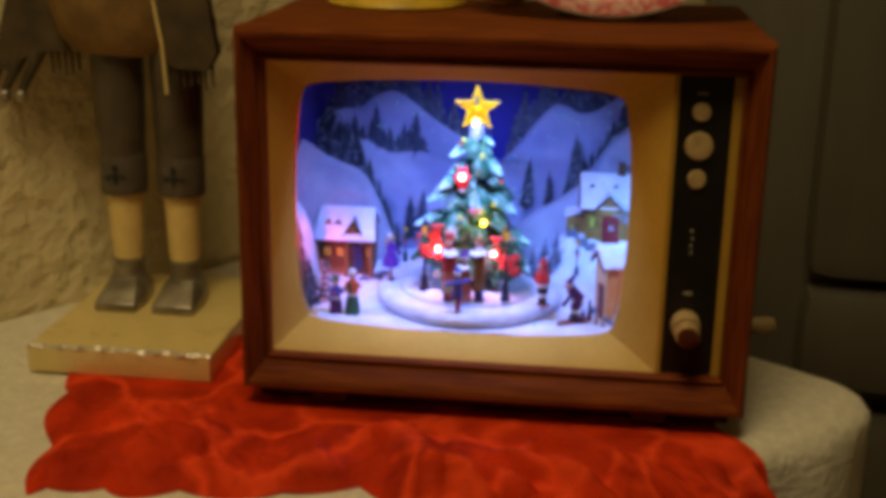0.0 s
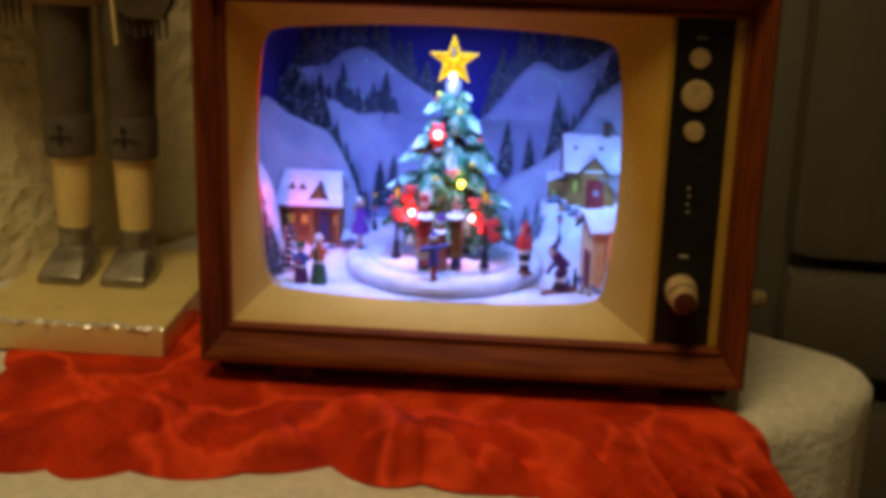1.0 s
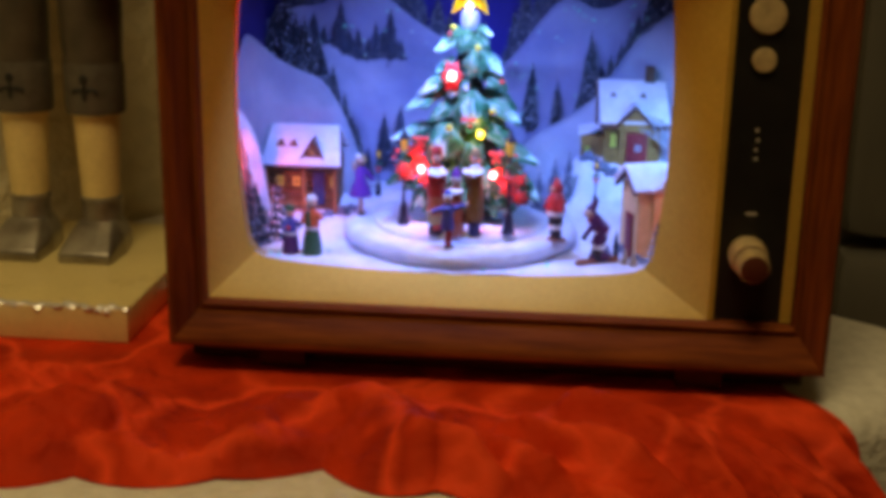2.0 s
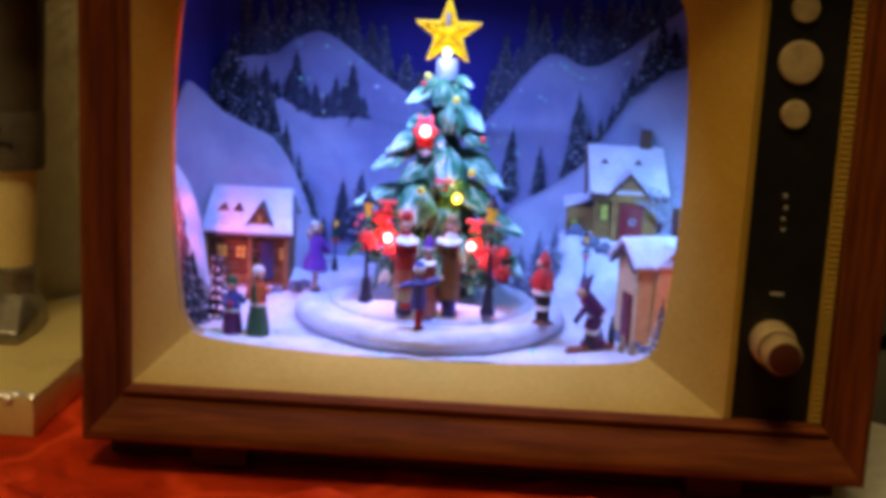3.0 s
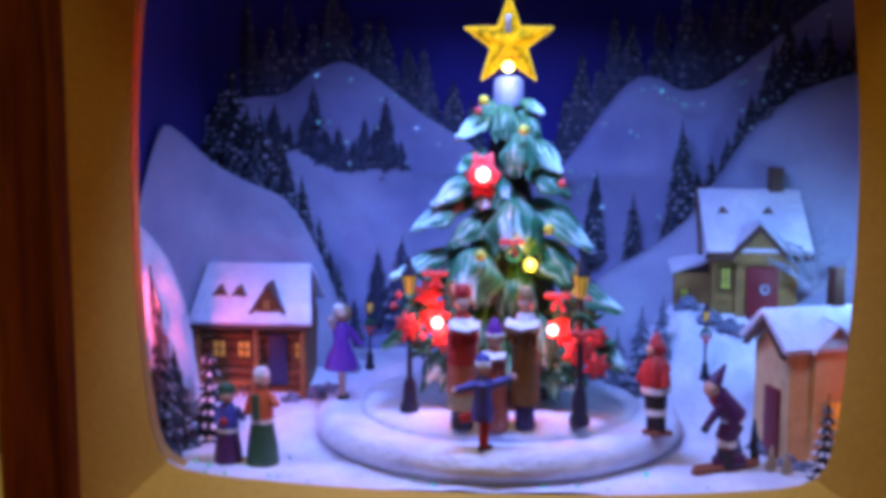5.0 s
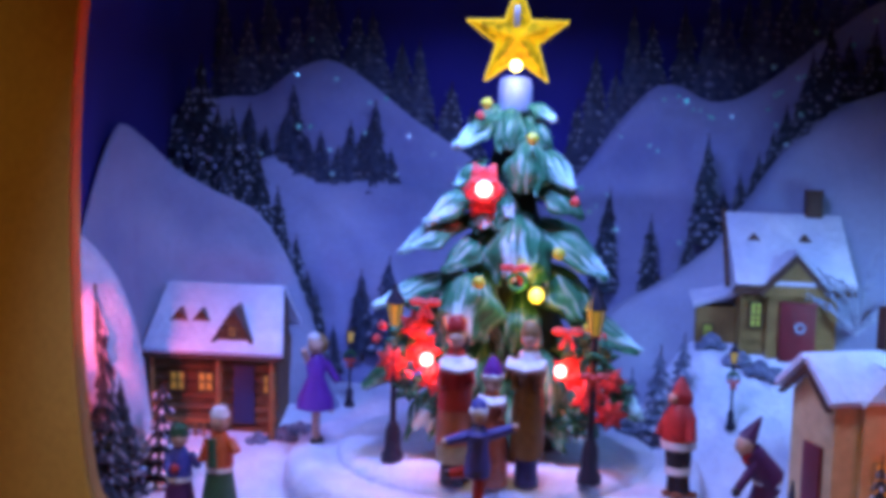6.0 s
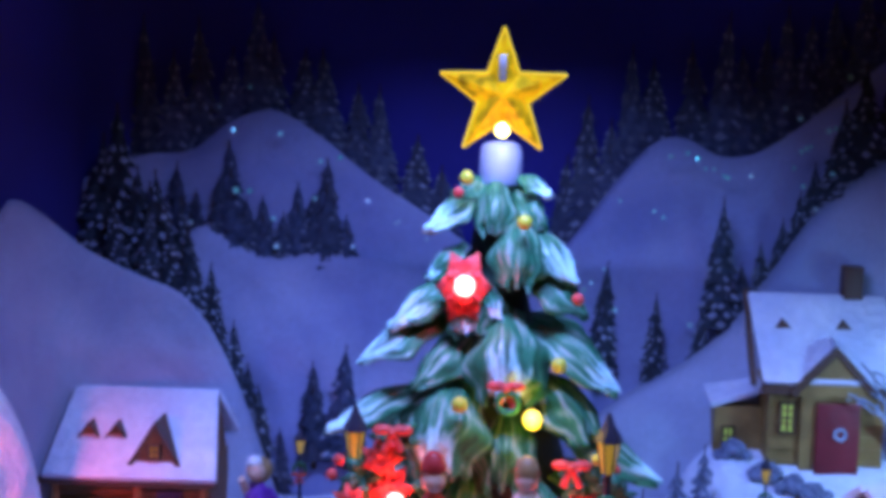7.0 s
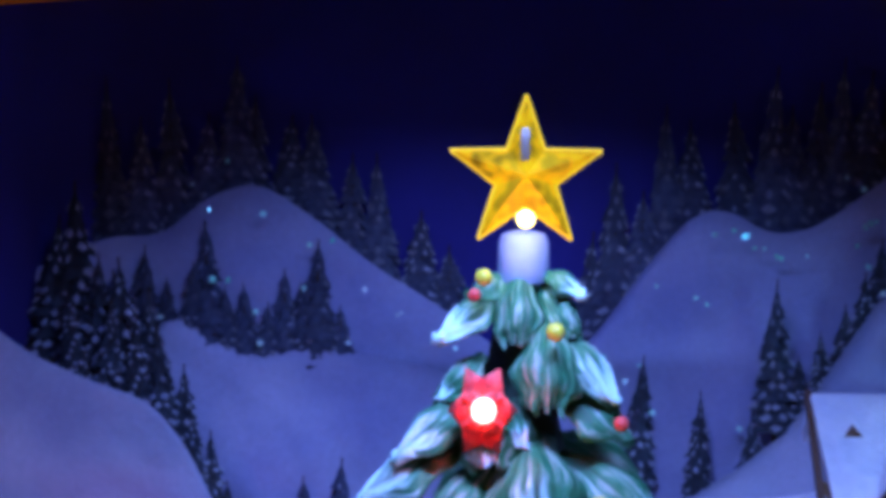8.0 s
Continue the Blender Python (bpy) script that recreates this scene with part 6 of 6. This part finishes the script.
figurine("skater", "skating figurine in red jacket and blue trousers", [
    ("R", "boots", V(-1.2, -0.8, 0.8), V(1.6, 0.8, 0.8), 0.0008, 0.001), ("R", "blue", V(0, 0, 1), V(0.3, 0, 10), 0.0012, 0.0016), ("R", "blue", V(0.4, 0, 10), V(3.8, 2, 4), 0.0015, 0.0011), ("L", "coatred", mm([(2.7, 9.4), (2.6, 13), (2.8, 18), (1.3, 20)])),
    ("R", "coatred", V(-2, 0, 18), V(-6, -1, 16), 0.0013, 0.001), ("R", "coatred", V(2.0, 0, 18), V(6, -1, 17), 0.0013, 0.001), ("B", "skin", V(0, -0.5, 22), 0.0020), ("L", "coatred", mm([(2.2, 22.8), (1.9, 24), (0.4, 26)]))],
    pose(-0.0080, 0.1330, 0.0550, 0, 0, 20))
# walkers and a skier on the ground
figurine("walker", "figurine in blue jacket and dark skirt", [
    ("L", "plum", mm([(4.0, 0), (3.8, 4), (2.8, 10)])), ("L", "fur", mm([(3.1, 9.4), (3.2, 10.4), (2.8, 11)])), ("L", "blue", mm([(3.1, 10.6), (3.0, 15), (1.4, 18)])), ("R", "blue", V(-2.4, 0, 16), V(-2.6, -2.6, 12.4), 0.0012, 0.001), ("R", "blue", V(2.4, 0, 16), V(4.8, -1.4, 13), 0.0012, 0.001),
    ("B", "skin", V(0, -0.5, 20), 0.0021), ("B", "coatred", V(-0.8, -2.6, 13), 0.0013), ("L", "darkgreen", mm([(2.4, 20.8), (2.0, 23), (0.5, 24)]))], pose(-0.1045, 0.0455, ground_z(-0.1045, 0.0455) - 0.0003, 0, 0, 10) @ Matrix.Diagonal((1.12, 1.12, 1.08, 1)))
figurine("walker", "figurine in orange jacket and dark green skirt", [
    ("L", "darkgreen", mm([(4.6, 0), (4.3, 5), (3.0, 13)])), ("L", "fur", mm([(3.4, 12.4), (3.4, 13.4), (3.0, 14)])), ("L", "orange", mm([(3.3, 13.6), (3.2, 19), (1.5, 22.4)])), ("R", "orange", V(-2.6, 0, 20), V(-4.2, -1.4, 14.6), 0.0013, 0.001), ("R", "orange", V(2.6, 0, 20), V(5.0, -1.8, 18), 0.0013, 0.0011),
    ("R", "darkgreen", V(-0.8, -2.8, 21), V(-0.4, -3.2, 14), 0.0011, 0.0012), ("B", "skin", V(0, -0.5, 24.6), 0.0022), ("B", "hair", V(0, 0.6, 24.8), (0.0025, 0.0022, 0.0026)), ("L", "fur", mm([(2.4, 26), (2.4, 27), (1.6, 28.4)]))], pose(-0.0933, 0.0450, ground_z(-0.0933, 0.0450) - 0.0003, 0, 0, -8) @ Matrix.Diagonal((1.12, 1.12, 1.08, 1)))
figurine("skier", "crouching skier figurine in plum jacket on brown skis", [
    ("R", "ski", V(-10, -4.4, 0.8), V(7.0, 1.4, 1.2), 0.0009, 0.0009), ("R", "ski", V(-9, -1.6, 0.8), V(8.4, 3.6, 1.2), 0.0009, 0.0009), ("R", "boots", V(0, -1, 1), V(-1.8, -1, 6), 0.0020, 0.0018), ("R", "boots", V(1.6, 1, 1), V(-0.4, 1, 6), 0.0020, 0.0018), ("B", "plum", V(0.2, 0, 2.4), (0.0046, 0.0026, 0.0024)), ("L", "fur", mm([(2.6, 6), (2.7, 7.4), (2.4, 8)]), V(-0.6, 0, 0)),
    ("R", "plum", V(-1, 0, 7.4), V(0.8, 0, 12), 0.0027, 0.0030), ("B", "fur", V(0.6, 0, 12.6), (0.0034, 0.0030, 0.0010)), ("R", "plum", V(1.4, 0, 12.6), V(-3.6, -0.4, 19.0), 0.0034, 0.0026), ("R", "plum", V(-2.4, -2, 17), V(-6.4, -2.6, 11.6), 0.0012, 0.001), ("B", "boots", V(-6.8, -2.8, 11), 0.0011),
    ("B", "skin", V(-5.0, -0.6, 20.2), 0.0021), ("R", "plum", V(-4.4, 0, 21.2), V(-1.4, 0, 26.2), 0.0022, 0.0003), ("R", "coatred", V(-3.8, -1, 18.6), V(-4.6, -1.4, 16.6), 0.0015, 0.001)], pose(0.0515, 0.0500, ground_z(0.0515, 0.0500) - 0.0002, 0, 0, 6) @ Matrix.Diagonal((1.22, 1.22, 1.28, 1)))

# glitter in the snow
bm = bmesh.new()
rnd = random.Random(9)
for _ in range(150):
    pick = rnd.random()
    if pick < 0.30:
        x = rnd.uniform(-0.135, 0.0); z = rnd.uniform(0.08, 0.165); y = 0.150
        z = min(z, lerp(R_BACKL, x) - 0.006); y = 0.1535
    elif pick < 0.6:
        x = rnd.uniform(0.0, 0.10); z = min(rnd.uniform(0.10, 0.19), lerp(R_BACKR, x) - 0.005); y = 0.1520
    elif pick < 0.72:
        x = rnd.choice((-1, 1)) * rnd.uniform(0.06, 0.10); z = rnd.uniform(0.140, 0.185); y = 0.1500
    else:
        x = rnd.uniform(-0.12, 0.08); y = rnd.uniform(0.026, 0.05); z = ground_z(x, y) + 0.0004
    s = rnd.uniform(0.0005, 0.0010)
    m = Matrix.Translation((x, y, z)) @ pose(0, 0, 0, rnd.uniform(55, 95), rnd.uniform(-12, 12), rnd.uniform(-25, 25))
    vs = [bm.verts.new(m @ Vector((s * math.cos(a), s * math.sin(a), 0))) for a in [k * math.pi / 3 for k in range(6)]]
    bm.faces.new(vs)
one("glitter", bm, M["glitter"], "scattered glitter flakes on painted snow", "glitter", kind="stuff")

# ---- things round the television ----
plinth = thing("plinth", "cream lacquered plinth block edged with silver trim", "plinth")
bm = bmesh.new()
box(bm, (-0.2425, 0.0945, 0.0120), (0.1230, 0.160, 0.0176), 0.0012)
part("block", bm, M["plinth"], plinth)
bm = bmesh.new()
rnd = random.Random(4)
for k in range(56):
    x = -0.3030 + k * 0.0022
    m = Matrix.Translation((x, 0.0158 + rnd.uniform(-0.0012, 0.0014), 0.0210 + rnd.uniform(-0.0004, 0.0006))) @ pose(0, 0, 0, rnd.uniform(-10, 40), rnd.uniform(-30, 30), rnd.uniform(-60, 60))
    ball(bm, (0, 0, 0), (rnd.uniform(0.0018, 0.0034), rnd.uniform(0.0014, 0.0024), 0.0007), 7, 5, m)
part("trim", bm, M["silver"], plinth, "crumpled silver trim", angle=20)

DM = ["pewter", "bootcream", "trouser", "trouserband", "tunic", "cape", "black"]
bm = bmesh.new()
PT = 0.0208
for lx in (-0.2712, -0.2295):
    n0 = len(bm.faces)
    t = bmesh.new()
    sole = [(-0.0150, -0.033), (0.0150, -0.033), (0.0160, -0.010), (0.0125, 0.013), (-0.0125, 0.013), (-0.0160, -0.010)]
    lows = [t.verts.new((x, y, 0)) for x, y in sole]
    mids = [t.verts.new((x * 0.98, y, 0.006 if y < -0.02 else 0.010)) for x, y in sole]
    tops = [t.verts.new((x * 0.66, -0.012 if y < -0.02 else y * 0.8, 0.019)) for x, y in sole]
    for lo_, hi_ in ((lows, mids), (mids, tops)):
        for k in range(6):
            t.faces.new((lo_[k], lo_[(k + 1) % 6], hi_[(k + 1) % 6], hi_[k]))
    t.faces.new(lows[::-1])
    t.faces.new(tops)
    bmesh.ops.bevel(t, geom=t.edges[:], offset=0.0016, segments=2, affect="EDGES", profile=0.6)
    put(bm, t, Matrix.Translation((lx, 0.118, PT)))
    paint(bm, n0, 0)
    lathe(bm, [(0.0112, 0.014), (0.0110, 0.029)], 26, Matrix.Translation((lx, 0.118, PT)), 0)
    lathe(bm, [(0.0112, 0.029), (0.0118, 0.030), (0.0112, 0.032)], 26, Matrix.Translation((lx, 0.118, PT)), 0)
    lathe(bm, [(0.0105, 0.031), (0.0112, 0.045), (0.0132, 0.082)], 26, Matrix.Translation((lx, 0.118, PT)), 1)
    lathe(bm, [(0.0160, 0.080), (0.0165, 0.083), (0.0168, 0.106), (0.0164, 0.1080)], 26, Matrix.Translation((lx, 0.118, PT)), 3)
    lathe(bm, [(0.0160, 0.107), (0.0172, 0.135), (0.0185, 0.190)], 26, Matrix.Translation((lx, 0.118, PT)), 2)
    for dx, dz, rx, rz in ((0, 0.0998, 0.0025, 0.0030), (0, 0.0925, 0.0016, 0.0052), (-0.0034, 0.0940, 0.0024, 0.0013), (0.0034, 0.0940, 0.0024, 0.0013), (-0.0062, 0.0928, 0.0014, 0.0018), (0.0062, 0.0928, 0.0014, 0.0018)):
        yf = 0.118 - math.sqrt(0.0167 ** 2 - dx * dx)
        ball(bm, (lx + dx, yf, PT + dz), (rx, 0.0008, rz), 10, 7, None, 6)
TUNIC = Matrix.Translation((-0.2640, 0.122, PT)) @ Matrix.Diagonal((1, 0.70, 1, 1))
lathe(bm, [(0.006, 0.180), (0.028, 0.1775), (0.039, 0.1800), (0.047, 0.1900), (0.053, 0.2080), (0.057, 0.235), (0.046, 0.27), (0.038, 0.32), (0.020, 0.345), (0.010, 0.35)], 40, TUNIC, 4, wob=0.012)
tube(bm, [(-0.2640 + 0.0540 * math.cos(a), 0.122 - 0.0378 * abs(math.sin(a)), PT + 0.2085 + 0.022 * math.cos(a) ** 2) for a in [math.pi + k * math.pi / 24 for k in range(6)]], 0.0009, 6, False, None, 1)
ball(bm, (-0.255, 0.122, PT + 0.372), 0.024, 18, 12, None, 4)
# cape in two wings, with fringe and beaded tassels
for poly, y0, y1 in (([(-0.3640, 0.158), (-0.3480, 0.166), (-0.3300, 0.176), (-0.2970, 0.1800), (-0.2960, 0.1920), (-0.3080, 0.2150), (-0.3120, 0.2450), (-0.2900, 0.330), (-0.3180, 0.330), (-0.3370, 0.240), (-0.3530, 0.190)], 0.112, 0.122),
                     ([(-0.2250, 0.1790), (-0.2140, 0.1740), (-0.1950, 0.1740), (-0.1890, 0.1850), (-0.1960, 0.2300), (-0.2130, 0.330), (-0.2380, 0.330), (-0.2330, 0.2400)], 0.080, 0.090)):
    prism(bm, [(x, PT + z) for x, z in poly], y0, y1, None, 5)
    xa, xb = (-0.3180, -0.2985) if y0 > 0.1 else (-0.2230, -0.1930)
    for k in range(int((xb - xa) / 0.0048) + 1):
        x = xa + 0.0048 * k
        limb(bm, (x, (y0 + y1) / 2, PT + 0.1800), (x + 0.0010, (y0 + y1) / 2 - 0.001, PT + 0.1625 + 0.002 * math.sin(k * 2.1)), 0.0014, 0.0010, 7, None, 5)
for x, q in ((-0.3560, 0), (-0.3430, 1), (-0.3310, 1)):
    limb(bm, (x + 0.004, 0.117, PT + 0.1780), (x - 0.0080, 0.112, PT + 0.1500), 0.0058, 0.0026, 12, None, 5)
    if q:
        ball(bm, (x - 0.0090, 0.1110, PT + 0.1465), (0.0050, 0.0044, 0.0047), 14, 9, None, 0)
tube(bm, [(-0.2330, 0.0770, PT + 0.330), (-0.2300, 0.0765, PT + 0.225), (-0.2245, 0.0765, PT + 0.190), (-0.2225, 0.0765, PT + 0.158)], 0.0011, 8, False, None, 1)
one("figurine", bm, [M[n] for n in DM], "tall wooden figurine in dark cape with cream boots", "figurine")

# on top of the set
TOP = 0.2366
bm = bmesh.new()
lathe(bm, [(0.0450, 0.0), (0.0462, 0.0014), (0.0450, 0.0040), (0.036, 0.0090), (0.0270, 0.016), (0.0225, 0.035), (0.0225, 0.055), (0.018, 0.058)], 48, Matrix.Translation((-0.0780, 0.128, TOP)))
one("candle_holder", bm, M["yellowwax"], "yellow round candle holder with a flared foot", "candle holder")
pl_m = Matrix.Translation((0.0610, 0.058, TOP + 0.0018)) @ pose(0, 0, 0, -17) @ Matrix.Translation((0, 0, 0.105)) @ pose(0, 0, 0, 90)
plate = thing("plate", "china plate with pink floral rim standing on edge", "plate", at=pl_m)
bm = bmesh.new()
lathe(bm, [(0.070, -0.0060), (0.078, -0.0040), (0.086, -0.0010), (0.1035, 0.0030), (0.1050, 0.0040), (0.1035, 0.0046), (0.086, 0.0008), (0.078, -0.0020), (0.050, -0.0030)], 96)
part("dish", bm, M["china"], plate)
bm = bmesh.new()
lathe(bm, [(0.1040, 0.00485), (0.1030, 0.0052), (0.0865, 0.0014), (0.0855, 0.0008)], 96)
for f in [f for f in bm.faces if len(f.verts) > 4]:
    bm.faces.remove(f)
part("rim", bm, M["chinapink"], plate, "pink floral rim")
bm = bmesh.new()
box(bm, (0.0610, 0.1150, TOP + 0.0030), (0.060, 0.060, 0.005), 0.001)
limb(bm, (0.0610, 0.1300, TOP + 0.004), (0.0610, 0.1030, TOP + 0.110), 0.004, 0.003)
one("plate_stand", bm, M["darkwood"], "dark wooden stand behind the plate", "stand")

bm = bmesh.new()
lathe(bm, [(0.0115, 0.0), (0.0120, 0.001), (0.0118, 0.060), (0.010, 0.062)], 28, Matrix.Translation((-0.0060, 0.150, TOP)))
one("candle", bm, M["peachwax"], "peach wax candle behind the plate", "candle")

# plug of a cord behind the set
plug = thing("cord_plug", "small ivory plug lying on the tablecloth behind the television", "plug", at=Matrix.Translation((0.1845, 0.168, 0.0086)) @ pose(0, 0, 0, 0, 90, 15))
bm = bmesh.new()
lathe(bm, [(0.0028, -0.012), (0.0045, -0.009), (0.0060, -0.002), (0.0062, 0.006), (0.0050, 0.010), (0.0010, 0.0105)], 20)
part("body", bm, M["ivory"], plug)
bm = bmesh.new()
tube(bm, [(0, 0, -0.011), (0.001, -0.002, -0.022), (0.004, 0.004, -0.030), (0.0055, 0.012, -0.036)], 0.0020, 8)
part("cord", bm, M["ivory"], plug)
